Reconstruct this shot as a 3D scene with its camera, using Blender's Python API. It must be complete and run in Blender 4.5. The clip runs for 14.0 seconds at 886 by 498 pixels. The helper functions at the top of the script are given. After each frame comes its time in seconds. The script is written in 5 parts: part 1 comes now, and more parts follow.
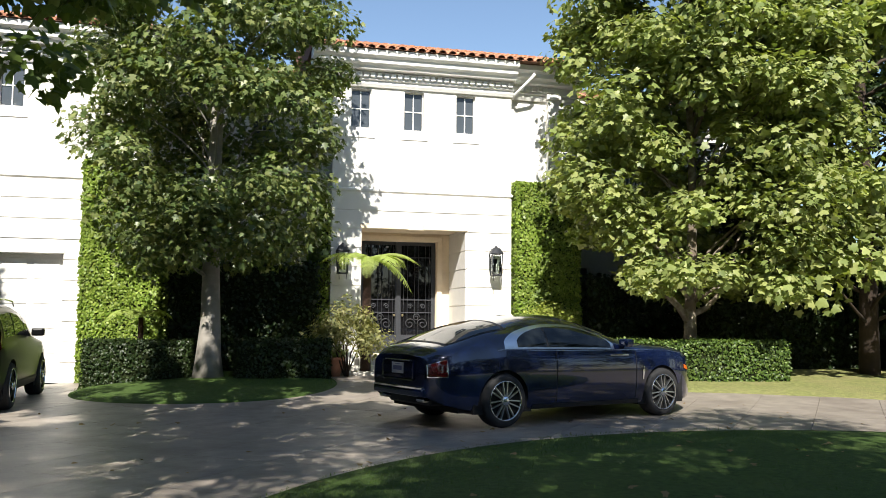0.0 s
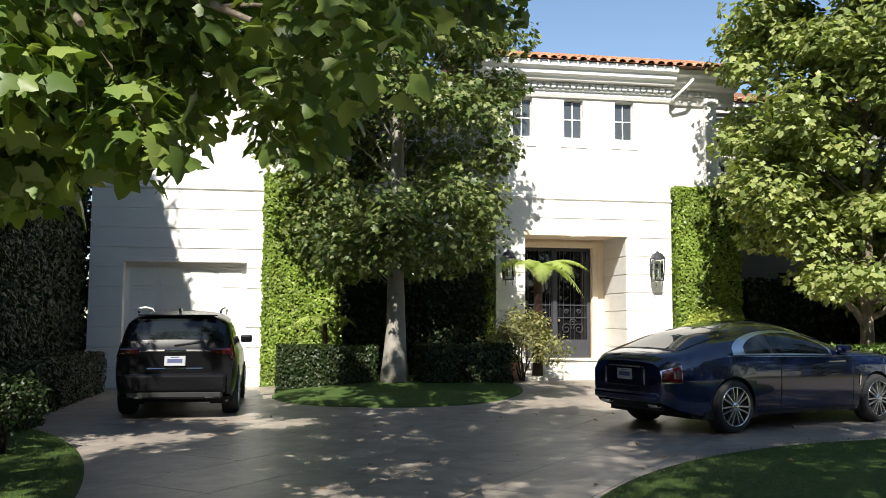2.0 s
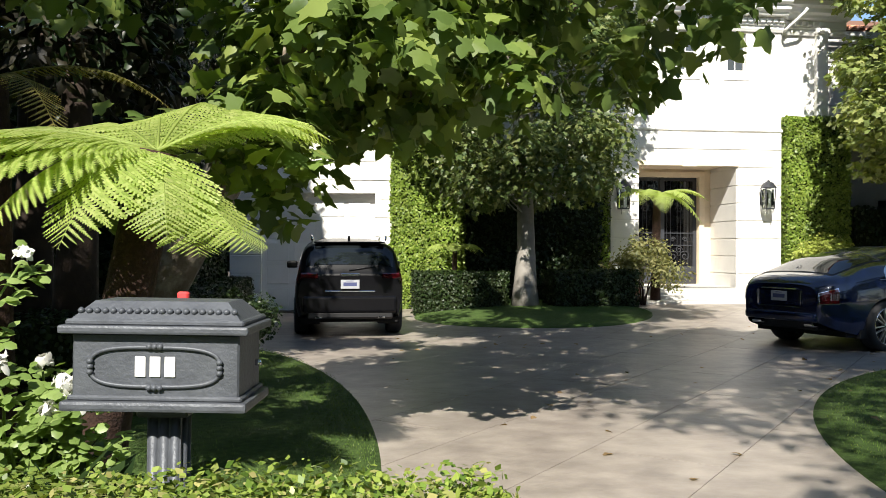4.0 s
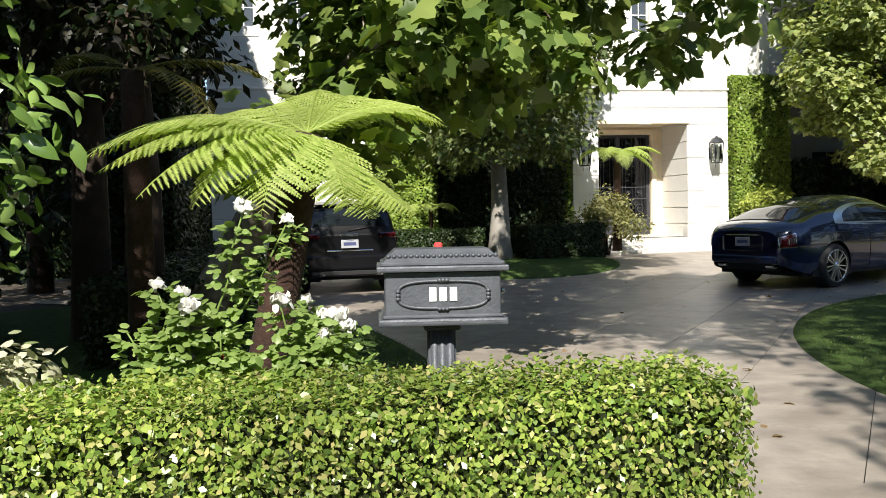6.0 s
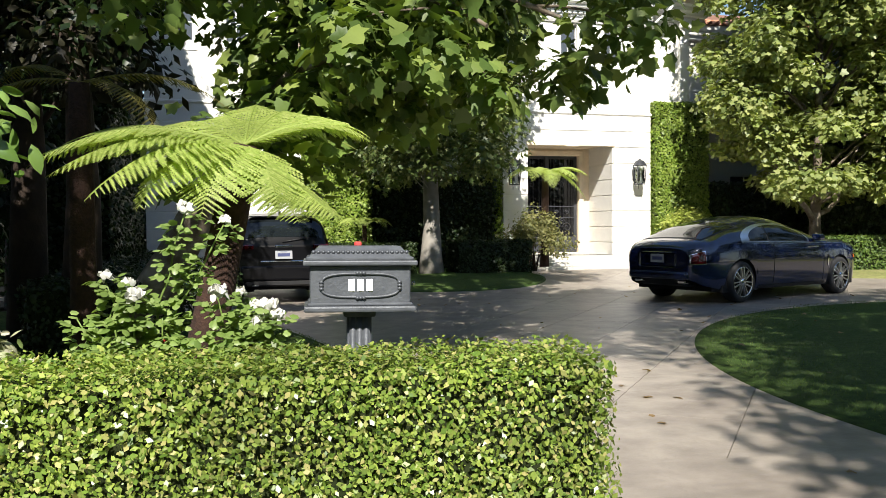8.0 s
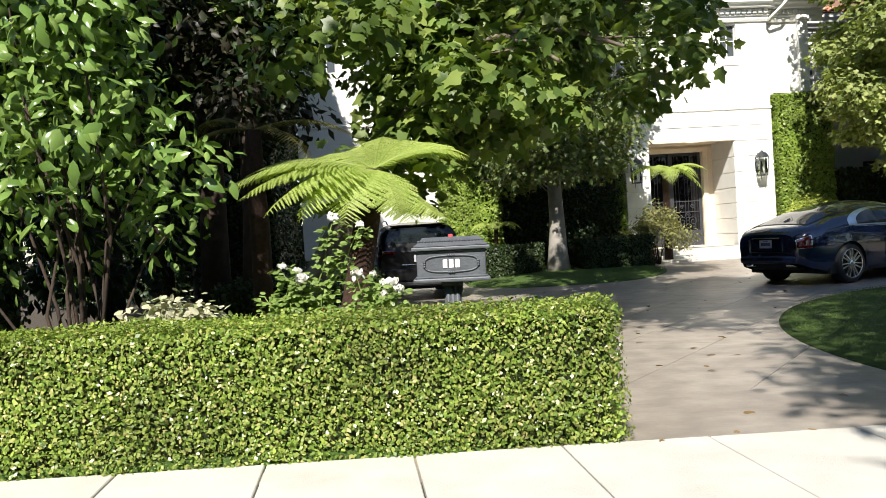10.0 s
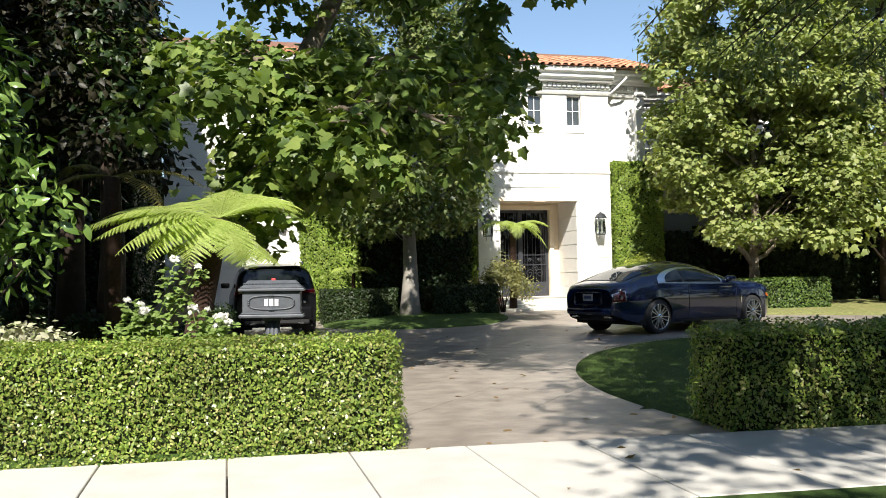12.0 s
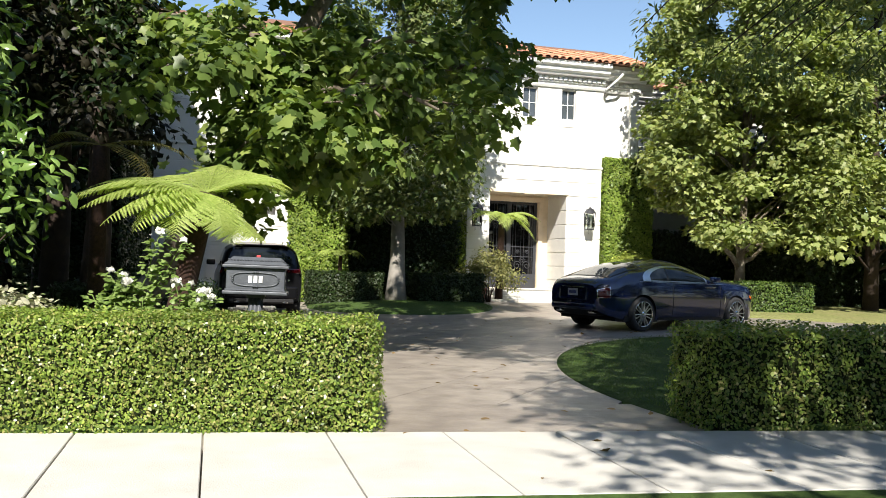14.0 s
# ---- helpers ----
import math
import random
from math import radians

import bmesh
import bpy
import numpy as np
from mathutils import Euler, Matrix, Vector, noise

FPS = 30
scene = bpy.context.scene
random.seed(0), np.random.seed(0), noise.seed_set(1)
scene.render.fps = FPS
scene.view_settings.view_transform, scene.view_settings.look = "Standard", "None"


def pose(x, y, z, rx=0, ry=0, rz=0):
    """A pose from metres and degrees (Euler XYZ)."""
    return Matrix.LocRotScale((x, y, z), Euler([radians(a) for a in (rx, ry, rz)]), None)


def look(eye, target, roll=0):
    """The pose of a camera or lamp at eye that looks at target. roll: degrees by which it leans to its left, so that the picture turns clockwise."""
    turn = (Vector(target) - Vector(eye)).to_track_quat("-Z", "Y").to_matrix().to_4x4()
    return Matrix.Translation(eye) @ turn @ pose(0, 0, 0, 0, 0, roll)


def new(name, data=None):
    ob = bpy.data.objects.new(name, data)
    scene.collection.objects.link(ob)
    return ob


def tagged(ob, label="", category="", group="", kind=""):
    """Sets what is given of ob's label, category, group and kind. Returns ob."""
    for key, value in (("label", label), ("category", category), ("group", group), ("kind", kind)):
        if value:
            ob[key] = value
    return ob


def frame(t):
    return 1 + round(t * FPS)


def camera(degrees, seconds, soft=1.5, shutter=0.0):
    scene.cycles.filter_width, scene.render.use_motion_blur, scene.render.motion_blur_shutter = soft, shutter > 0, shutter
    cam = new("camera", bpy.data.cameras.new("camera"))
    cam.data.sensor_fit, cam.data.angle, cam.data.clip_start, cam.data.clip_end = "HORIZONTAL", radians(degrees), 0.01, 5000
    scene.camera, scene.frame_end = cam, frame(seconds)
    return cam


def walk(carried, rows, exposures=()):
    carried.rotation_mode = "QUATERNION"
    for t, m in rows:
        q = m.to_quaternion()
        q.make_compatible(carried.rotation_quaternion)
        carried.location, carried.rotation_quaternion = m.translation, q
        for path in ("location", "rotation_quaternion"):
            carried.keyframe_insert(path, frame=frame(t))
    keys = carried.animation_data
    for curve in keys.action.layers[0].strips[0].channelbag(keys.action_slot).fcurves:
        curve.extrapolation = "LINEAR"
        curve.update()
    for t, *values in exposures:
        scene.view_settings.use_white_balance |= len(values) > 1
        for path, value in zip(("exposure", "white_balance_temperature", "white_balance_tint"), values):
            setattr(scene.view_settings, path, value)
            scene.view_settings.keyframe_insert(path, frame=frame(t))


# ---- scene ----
cam = camera(54.0, 14.0, soft=0.7)
PATH = [
    (0, (-0.125, 0.085, 1.502), (0.364, 2.018, 1.659), 0.5),
    (0.5, (-0.79, 0.201, 1.524), (-0.435, 2.165, 1.65), 0.9),
    (1, (-1.277, 0.285, 1.539), (-0.948, 2.253, 1.68), 0.5),
    (1.5, (-1.8, 0.201, 1.541), (-1.483, 2.171, 1.685), -0.4),
    (2, (-2.312, 0.176, 1.552), (-1.988, 2.143, 1.714), 0.3),
    (2.5, (-2.844, -0.048, 1.536), (-2.492, 1.912, 1.722), 1.1),
    (3, (-3.352, -0.102, 1.472), (-3.071, 1.874, 1.601), 0.2),
    (3.5, (-3.834, -0.227, 1.491), (-3.57, 1.754, 1.538), 0.3),
    (4, (-4.335, -0.453, 1.485), (-4.101, 1.533, 1.486), 0.2),
    (4.2, (-4.512, -0.544, 1.477), (-4.278, 1.442, 1.467), 0.5),
    (6.3, (-5.615, -1.489, 1.515), (-5.219, 0.469, 1.417), -1.6),
    (6.5, (-5.633, -1.547, 1.527), (-5.288, 0.422, 1.443), -1.2),
    (7, (-5.641, -1.586, 1.531), (-5.32, 0.388, 1.486), -0.6),
    (7.5, (-5.644, -1.682, 1.497), (-5.3, 0.288, 1.472), -0.3),
    (8, (-5.587, -1.982, 1.431), (-5.056, -0.055, 1.375), -0.4),
    (8.2, (-5.573, -2.187, 1.421), (-5.104, -0.246, 1.305), -0.6),
    (10.3, (-5.487, -4.148, 1.335), (-5.287, -2.158, 1.356), -3.5),
    (10.5, (-5.448, -4.341, 1.334), (-5.119, -2.375, 1.491), -2.6),
    (11, (-5.267, -4.758, 1.33), (-4.907, -2.794, 1.454), -1.7),
    (11.5, (-5.26, -5.143, 1.331), (-4.794, -3.2, 1.432), -1.6),
    (12, (-5.222, -5.301, 1.35), (-4.739, -3.36, 1.409), -1.1),
    (12.5, (-5.189, -5.309, 1.337), (-4.674, -3.377, 1.385), 0.1),
    (13, (-5.186, -5.327, 1.352), (-4.655, -3.399, 1.384), 0.1),
    (13.5, (-5.202, -5.291, 1.358), (-4.695, -3.357, 1.384), 1.7),
    (14, (-5.207, -5.298, 1.331), (-4.698, -3.364, 1.363), 1.8),
]
walk(cam, [(t, look(eye, target, roll)) for t, eye, target, roll in PATH])

# ---- light ----
SUN_DIR = Vector((0.30, 1.0, -0.92)).normalized()
world = bpy.data.worlds.new("sky")
scene.world = world
world.use_nodes = True
wn = world.node_tree.nodes
sky = wn.new("ShaderNodeTexSky")
sky.sky_type = 'NISHITA'
sky.sun_disc = False
sky.sun_elevation = math.asin(-SUN_DIR.z)
sky.sun_rotation = math.atan2(-SUN_DIR.x, -SUN_DIR.y)
sky.air_density, sky.dust_density, sky.ozone_density = 1.0, 0.25, 1.6
wn["Background"].inputs["Strength"].default_value = 0.082
world.node_tree.links.new(sky.outputs[0], wn["Background"].inputs[0])
sun_data = bpy.data.lights.new("sun", 'SUN')
sun_data.energy, sun_data.angle, sun_data.color = 5.0, radians(0.53), (1.0, 0.95, 0.86)
sun = new("sun", sun_data)
sun.matrix_world = SUN_DIR.to_track_quat("-Z", "Y").to_matrix().to_4x4()
scene.view_settings.exposure = 0.98

# ---- small helpers ----
rng = np.random.default_rng(7)
STREET = -0.083          # slope of the street line against the house front
STREET_ANG = math.degrees(math.atan(STREET))


def smooth(a, b, v):
    u = np.clip((v - a) / (b - a), 0, 1)
    return u * u * (3 - 2 * u)


def ground_z(x, y):
    """The court rises gently towards the house entrance."""
    return 0.25 * smooth(12, 19, y) * smooth(-4, 0, x)


def street_y(x):
    return 0.99 + STREET * x


def as_mesh(name, bm, material, smooth_shade=False):
    me = bpy.data.meshes.new(name)
    bm.normal_update()
    bm.to_mesh(me)
    bm.free()
    if material:
        me.materials.append(material)
    if smooth_shade:
        me.polygons.foreach_set("use_smooth", [True] * len(me.polygons))
    return me


def part(name, bm, material, parent=None, label="", smooth_shade=False):
    ob = new(name, as_mesh(name, bm, material, smooth_shade))
    if parent is not None:
        ob.parent = parent
    if label:
        ob["label"] = label
    return ob


def part_of(name, me, parent, m=None, label=""):
    ob = new(name, me)
    ob.parent = parent
    if m is not None:
        ob.matrix_basis = m
    if label:
        ob["label"] = label
    return ob


def thing(name, m, label, category, group="", kind=""):
    ob = new(name)
    ob.empty_display_size = 0.2
    ob.matrix_basis = m
    return tagged(ob, label, category, group, kind)


def box(bm, x0, x1, y0, y1, z0, z1, bevel=0.0, seg=1):
    vs = [bm.verts.new(p) for p in ((x0, y0, z0), (x1, y0, z0), (x1, y1, z0), (x0, y1, z0),
                                    (x0, y0, z1), (x1, y0, z1), (x1, y1, z1), (x0, y1, z1))]
    fs = [bm.faces.new([vs[i] for i in f]) for f in ((0, 3, 2, 1), (4, 5, 6, 7), (0, 1, 5, 4), (1, 2, 6, 5), (2, 3, 7, 6), (3, 0, 4, 7))]
    if bevel:
        es = list({e for f in fs for e in f.edges})
        bmesh.ops.bevel(bm, geom=es, offset=bevel, segments=seg, affect='EDGES', profile=0.6)
    return bm


def boxed(*args, **kw):
    return box(bmesh.new(), *args, **kw)


def tube(bm, pts, radii, n=10, cap=True):
    """A tapered tube along points."""
    pts = [Vector(p) for p in pts]
    rings, side = [], None
    for i, p in enumerate(pts):
        d = (pts[min(i + 1, len(pts) - 1)] - pts[max(i - 1, 0)]).normalized()
        if side is None:
            side = d.orthogonal().normalized()
        side = (side - d * side.dot(d)).normalized()
        up = d.cross(side)
        r = radii[i] if hasattr(radii, "__len__") else radii
        rings.append([bm.verts.new(p + side * (r * math.cos(2 * math.pi * k / n)) + up * (r * math.sin(2 * math.pi * k / n))) for k in range(n)])
    for a, b in zip(rings, rings[1:]):
        for k in range(n):
            f = bm.faces.new((a[k], a[(k + 1) % n], b[(k + 1) % n], b[k]))
            f.smooth = True
    if cap:
        bm.faces.new(rings[0][::-1])
        bm.faces.new(rings[-1])
    return bm


def lathe(bm, profile, n=24, axis='Z', m=None, cap=True):
    """Turns (radius, height) pairs round an axis."""
    rings = []
    for r, h in profile:
        ring = []
        for k in range(n):
            a = 2 * math.pi * k / n
            p = Vector((r * math.cos(a), r * math.sin(a), h))
            if axis == 'Y':
                p = Vector((p.x, p.z, p.y))
            ring.append(bm.verts.new(m @ p if m else p))
        rings.append(ring)
    for a, b in zip(rings, rings[1:]):
        for k in range(n):
            bm.faces.new((a[k], a[(k + 1) % n], b[(k + 1) % n], b[k])).smooth = True
    if cap:
        bm.faces.new(rings[0][::-1])
        bm.faces.new(rings[-1])
    return bm


def sweep_x(bm, profile, x0, x1):
    """A moulding: a closed (y, z) profile pulled along x."""
    a = [bm.verts.new((x0, y, z)) for y, z in profile]
    b = [bm.verts.new((x1, y, z)) for y, z in profile]
    n = len(profile)
    for k in range(n):
        bm.faces.new((a[k], b[k], b[(k + 1) % n], a[(k + 1) % n]))
    bm.faces.new(a[::-1])
    bm.faces.new(b)
    bmesh.ops.recalc_face_normals(bm, faces=bm.faces)
    return bm


def raw_mesh(name, co, faces_per, idx, material):
    """A mesh from arrays: co (n, 3); idx flat vertex numbers in faces of faces_per corners each."""
    me = bpy.data.meshes.new(name)
    me.vertices.add(len(co))
    me.vertices.foreach_set("co", np.asarray(co, np.float32).ravel())
    me.loops.add(len(idx))
    me.loops.foreach_set("vertex_index", np.asarray(idx, np.int32))
    n = len(idx) // faces_per
    me.polygons.add(n)
    me.polygons.foreach_set("loop_start", np.arange(0, n * faces_per, faces_per, dtype=np.int32))
    me.update(calc_edges=True)
    me.materials.append(material)
    return me


# leaf shapes: outline points in the leaf's own plane (stalk at 0, tip towards +y), fanned from the middle
def fan_shape(outline, middle, fold=0.12):
    vs = [(*middle, 0.0)] + [(x, y, -fold * abs(x) - 0.10 * max(0.0, y - 0.6)) for x, y in outline]
    n = len(outline)
    return np.array(vs), np.array([(0, 1 + k, 1 + (k + 1) % n) for k in range(n)])


LEAF_SIMPLE = (np.array([(0, 0, 0), (0.26, 0.45, -0.05), (0, 1, -0.16), (-0.26, 0.45, -0.05), (0, 0.5, 0.05)]),
               np.array([(0, 1, 4), (1, 2, 4), (2, 3, 4), (3, 0, 4)]))
LEAF_OVAL = (np.array([(0, 0, 0), (0.33, 0.42, -0.05), (0.12, 0.85, -0.1), (0, 1, -0.12), (-0.12, 0.85, -0.1), (-0.33, 0.42, -0.05)]), np.array([(0, 1, 2), (0, 2, 3), (0, 3, 4), (0, 4, 5)]))
LEAF_LONG = (np.array([(0, 0, 0.0), (0.15, 0.18, -0.03), (0.23, 0.45, -0.06), (0.15, 0.76, -0.09), (0, 1, -0.2), (-0.15, 0.76, -0.09), (-0.23, 0.45, -0.06), (-0.15, 0.18, -0.03), (0, 0.3, 0.05), (0, 0.65, 0.02)]),
             np.array([(0, 1, 8), (1, 2, 8), (2, 9, 8), (2, 3, 9), (3, 4, 9), (4, 5, 9), (5, 6, 9), (6, 8, 9), (6, 7, 8), (7, 0, 8)]))
LEAF_ROUND = (np.array([(0, 0, 0), (0.36, 0.3, -0.04), (0.3, 0.75, -0.08), (0, 1, -0.12), (-0.3, 0.75, -0.08), (-0.36, 0.3, -0.04), (0, 0.5, 0.06)]),
              np.array([(0, 1, 6), (1, 2, 6), (2, 3, 6), (3, 4, 6), (4, 5, 6), (5, 0, 6)]))
half_leaf = [(0.16, -0.05), (0.48, -0.02), (0.42, 0.2), (0.62, 0.46), (0.42, 0.52), (0.29, 0.56), (0.19, 0.80)]
LEAF_LOBED = fan_shape([(0, 0.03)] + half_leaf + [(0, 1.0)] + [(-x, y) for x, y in half_leaf[::-1]], (0, 0.34), 0.2)
LEAF_STAR = fan_shape([(0, 0), (0.42, 0.06), (0.24, 0.28), (0.52, 0.56), (0.18, 0.52), (0, 1.0), (-0.18, 0.52), (-0.52, 0.56), (-0.24, 0.28), (-0.42, 0.06)], (0, 0.34))
LEAF_NARROW = (np.array([(0, 0, 0), (0.13, 0.4, -0.03), (0, 1, -0.12), (-0.13, 0.4, -0.03)]), np.array([(0, 1, 2), (0, 2, 3)]))


def unit(v):
    return v / np.maximum(np.linalg.norm(v, axis=-1, keepdims=True), 1e-9)


def leaves(name, pos, normal, tip, size, shape, material, curl=0.25):
    """One mesh of leaves: places, the way each faces, the way each tip points, and sizes."""
    vs, fs = shape
    n = len(pos)
    nn = unit(np.asarray(normal, float))
    t = np.asarray(tip, float)
    t = unit(t - nn * (t * nn).sum(1, keepdims=True) + 1e-6)
    b = np.cross(t, nn)
    s = np.asarray(size, float).reshape(-1, 1, 1)
    z = vs[None, :, 2:3] * (1 + curl * rng.normal(size=(n, 1, 1)))
    co = pos[:, None, :] + s * (vs[None, :, 0:1] * b[:, None, :] + vs[None, :, 1:2] * t[:, None, :] + z * nn[:, None, :])
    idx = (fs[None] + (np.arange(n) * len(vs))[:, None, None]).ravel()
    return raw_mesh(name, co.reshape(-1, 3), 3, idx, material)


def merged(name, meshes, material):
    """Joins leaf meshes of one plant into one."""
    cos, ids, base = [], [], 0
    for me in meshes:
        co = np.empty(len(me.vertices) * 3, np.float32)
        me.vertices.foreach_get("co", co)
        ix = np.empty(len(me.loops), np.int32)
        me.loops.foreach_get("vertex_index", ix)
        cos.append(co.reshape(-1, 3))
        ids.append(ix + base)
        base += len(me.vertices)
        bpy.data.meshes.remove(me)
    return raw_mesh(name, np.concatenate(cos), 3, np.concatenate(ids), material)


def scatter_face(n, o, u, v, depth=0.05):
    """n points on a parallelogram o + a u + b v, in a layer that deep behind it, with its normal."""
    o, u, v = np.array(o, float), np.array(u, float), np.array(v, float)
    nn = np.cross(u, v)
    nn /= np.linalg.norm(nn)
    a, b = rng.random((n, 1)), rng.random((n, 1))
    p = o + a * u + b * v - nn * (np.abs(rng.normal(size=(n, 1))) * depth - 0.5 * depth)
    return p, np.repeat(nn[None], n, 0)


def rand_dirs(n):
    return unit(rng.normal(size=(n, 3)))

# ---- materials ----
def mat(name, color, rough=0.6, metal=0.0, vary=0.12, scale=6.0, bump=0.0, bump_scale=60.0, spec=0.5, coat=0.0, stain=0.0, stain_scale=0.8, stain_color=None, per_object=0.0):
    m = bpy.data.materials.new(name)
    m.use_nodes = True
    nt = m.node_tree
    N, L = nt.nodes, nt.links
    p = N["Principled BSDF"]
    p.inputs["Roughness"].default_value = rough
    p.inputs["Metallic"].default_value = metal
    p.inputs["Specular IOR Level"].default_value = spec
    p.inputs["Coat Weight"].default_value = coat
    p.inputs["Coat Roughness"].default_value = 0.03
    co = N.new("ShaderNodeTexCoord")
    out = None
    c = (*color, 1.0)
    noise_n = N.new("ShaderNodeTexNoise")
    noise_n.inputs["Scale"].default_value, noise_n.inputs["Detail"].default_value = scale, 6.0
    L.new(co.outputs["Object"], noise_n.inputs["Vector"])
    ramp = N.new("ShaderNodeMapRange")
    ramp.inputs["From Min"].default_value, ramp.inputs["From Max"].default_value = 0.3, 0.7
    ramp.inputs["To Min"].default_value, ramp.inputs["To Max"].default_value = 1 - vary, 1 + vary
    L.new(noise_n.outputs["Fac"], ramp.inputs["Value"])
    mul = N.new("ShaderNodeVectorMath")
    mul.operation = 'SCALE'
    mul.inputs[0].default_value = color
    L.new(ramp.outputs[0], mul.inputs["Scale"])
    out = mul.outputs[0]
    if per_object:
        info = N.new("ShaderNodeObjectInfo")
        r2 = N.new("ShaderNodeMapRange")
        r2.inputs["To Min"].default_value, r2.inputs["To Max"].default_value = 1 - per_object, 1 + per_object
        L.new(info.outputs["Random"], r2.inputs["Value"])
        m2 = N.new("ShaderNodeVectorMath")
        m2.operation = 'SCALE'
        L.new(out, m2.inputs[0])
        L.new(r2.outputs[0], m2.inputs["Scale"])
        out = m2.outputs[0]
    if stain:
        s = N.new("ShaderNodeTexNoise")
        s.inputs["Scale"].default_value, s.inputs["Detail"].default_value, s.inputs["Roughness"].default_value = stain_scale, 8.0, 0.65
        geo = N.new("ShaderNodeNewGeometry")
        L.new(geo.outputs["Position"], s.inputs["Vector"])
        sr = N.new("ShaderNodeMapRange")
        sr.inputs["From Min"].default_value, sr.inputs["From Max"].default_value = 0.45, 0.7
        sr.inputs["To Max"].default_value = stain
        L.new(s.outputs["Fac"], sr.inputs["Value"])
        mix = N.new("ShaderNodeMix")
        mix.data_type = 'RGBA'
        L.new(sr.outputs[0], mix.inputs["Factor"])
        L.new(out, mix.inputs["A"])
        mix.inputs["B"].default_value = (*(stain_color or tuple(v * 0.5 for v in color)), 1)
        out = mix.outputs["Result"]
    L.new(out, p.inputs["Base Color"])
    if bump:
        bn = N.new("ShaderNodeTexNoise")
        bn.inputs["Scale"].default_value, bn.inputs["Detail"].default_value = bump_scale, 5.0
        L.new(co.outputs["Object"], bn.inputs["Vector"])
        bp = N.new("ShaderNodeBump")
        bp.inputs["Strength"].default_value, bp.inputs["Distance"].default_value = bump, 0.01
        L.new(bn.outputs["Fac"], bp.inputs["Height"])
        L.new(bp.outputs[0], p.inputs["Normal"])
    return m


def leaf_mat(name, colors, rough=0.45, through_light=0.35, spec=0.4, through_color=None):
    m = bpy.data.materials.new(name)
    m.use_nodes = True
    nt = m.node_tree
    N, L = nt.nodes, nt.links
    p = N["Principled BSDF"]
    p.inputs["Roughness"].default_value = rough
    p.inputs["Specular IOR Level"].default_value = spec
    geo = N.new("ShaderNodeNewGeometry")
    ramp = N.new("ShaderNodeValToRGB")
    els = ramp.color_ramp.elements
    els[0].color, els[1].color = (*colors[0], 1), (*colors[-1], 1)
    for i, c in enumerate(colors[1:-1]):
        e = els.new((i + 1) / (len(colors) - 1))
        e.color = (*c, 1)
    L.new(geo.outputs["Random Per Island"], ramp.inputs["Fac"])
    co = N.new("ShaderNodeTexCoord")
    nz = N.new("ShaderNodeTexNoise")
    nz.inputs["Scale"].default_value = 1.2
    L.new(co.outputs["Object"], nz.inputs["Vector"])
    mr = N.new("ShaderNodeMapRange")
    mr.inputs["From Min"].default_value, mr.inputs["From Max"].default_value = 0.3, 0.7
    mr.inputs["To Min"].default_value, mr.inputs["To Max"].default_value = 0.75, 1.25
    L.new(nz.outputs["Fac"], mr.inputs["Value"])
    sc = N.new("ShaderNodeVectorMath")
    sc.operation = 'SCALE'
    L.new(ramp.outputs["Color"], sc.inputs[0])
    L.new(mr.outputs[0], sc.inputs["Scale"])
    L.new(sc.outputs[0], p.inputs["Base Color"])
    tr = N.new("ShaderNodeBsdfTranslucent")
    tint = N.new("ShaderNodeMix")
    tint.data_type = 'RGBA'
    tint.blend_type = 'MULTIPLY'
    tint.inputs["Factor"].default_value = 1.0
    L.new(sc.outputs[0], tint.inputs["A"])
    tint.inputs["B"].default_value = (*(through_color or (1.5, 1.6, 0.6)), 1)
    L.new(tint.outputs["Result"], tr.inputs["Color"])
    mx = N.new("ShaderNodeMixShader")
    mx.inputs["Fac"].default_value = through_light
    L.new(p.outputs[0], mx.inputs[1])
    L.new(tr.outputs[0], mx.inputs[2])
    L.new(mx.outputs[0], N["Material Output"].inputs["Surface"])
    return m


def glass_mat(name, tint=(0.02, 0.025, 0.03), clear=0.0):
    m = bpy.data.materials.new(name)
    m.use_nodes = True
    p = m.node_tree.nodes["Principled BSDF"]
    p.inputs["Base Color"].default_value = (*tint, 1)
    p.inputs["Roughness"].default_value = 0.02
    p.inputs["IOR"].default_value = 1.5
    p.inputs["Transmission Weight"].default_value = clear
    return m


M_STUCCO = mat("white_stucco", (0.80, 0.78, 0.74), 0.85, vary=0.03, scale=3, bump=0.25, bump_scale=90, stain=0.12, stain_scale=0.5, stain_color=(0.66, 0.62, 0.55))
M_CREAM = mat("cream_stone", (0.74, 0.62, 0.46), 0.75, vary=0.06, scale=5, bump=0.2, bump_scale=70)
M_TRIM = mat("white_paint", (0.80, 0.79, 0.76), 0.5, vary=0.02, scale=4, bump=0.05)
M_TILE = mat("terracotta", (0.46, 0.22, 0.13), 0.8, vary=0.25, scale=9, bump=0.3, bump_scale=40, per_object=0.3)
M_ROOF = mat("roof_underlay", (0.20, 0.10, 0.06), 0.9)
M_IRON = mat("dark_iron", (0.02, 0.02, 0.022), 0.4, metal=0.6, vary=0.2)
M_GREYIRON = mat("grey_painted_iron", (0.030, 0.032, 0.038), 0.5, vary=0.15, bump=0.1)
M_WINGLASS = glass_mat("window_glass", (0.06, 0.07, 0.08))
M_DOORGLASS = glass_mat("dark_door_glass", (0.008, 0.008, 0.009))
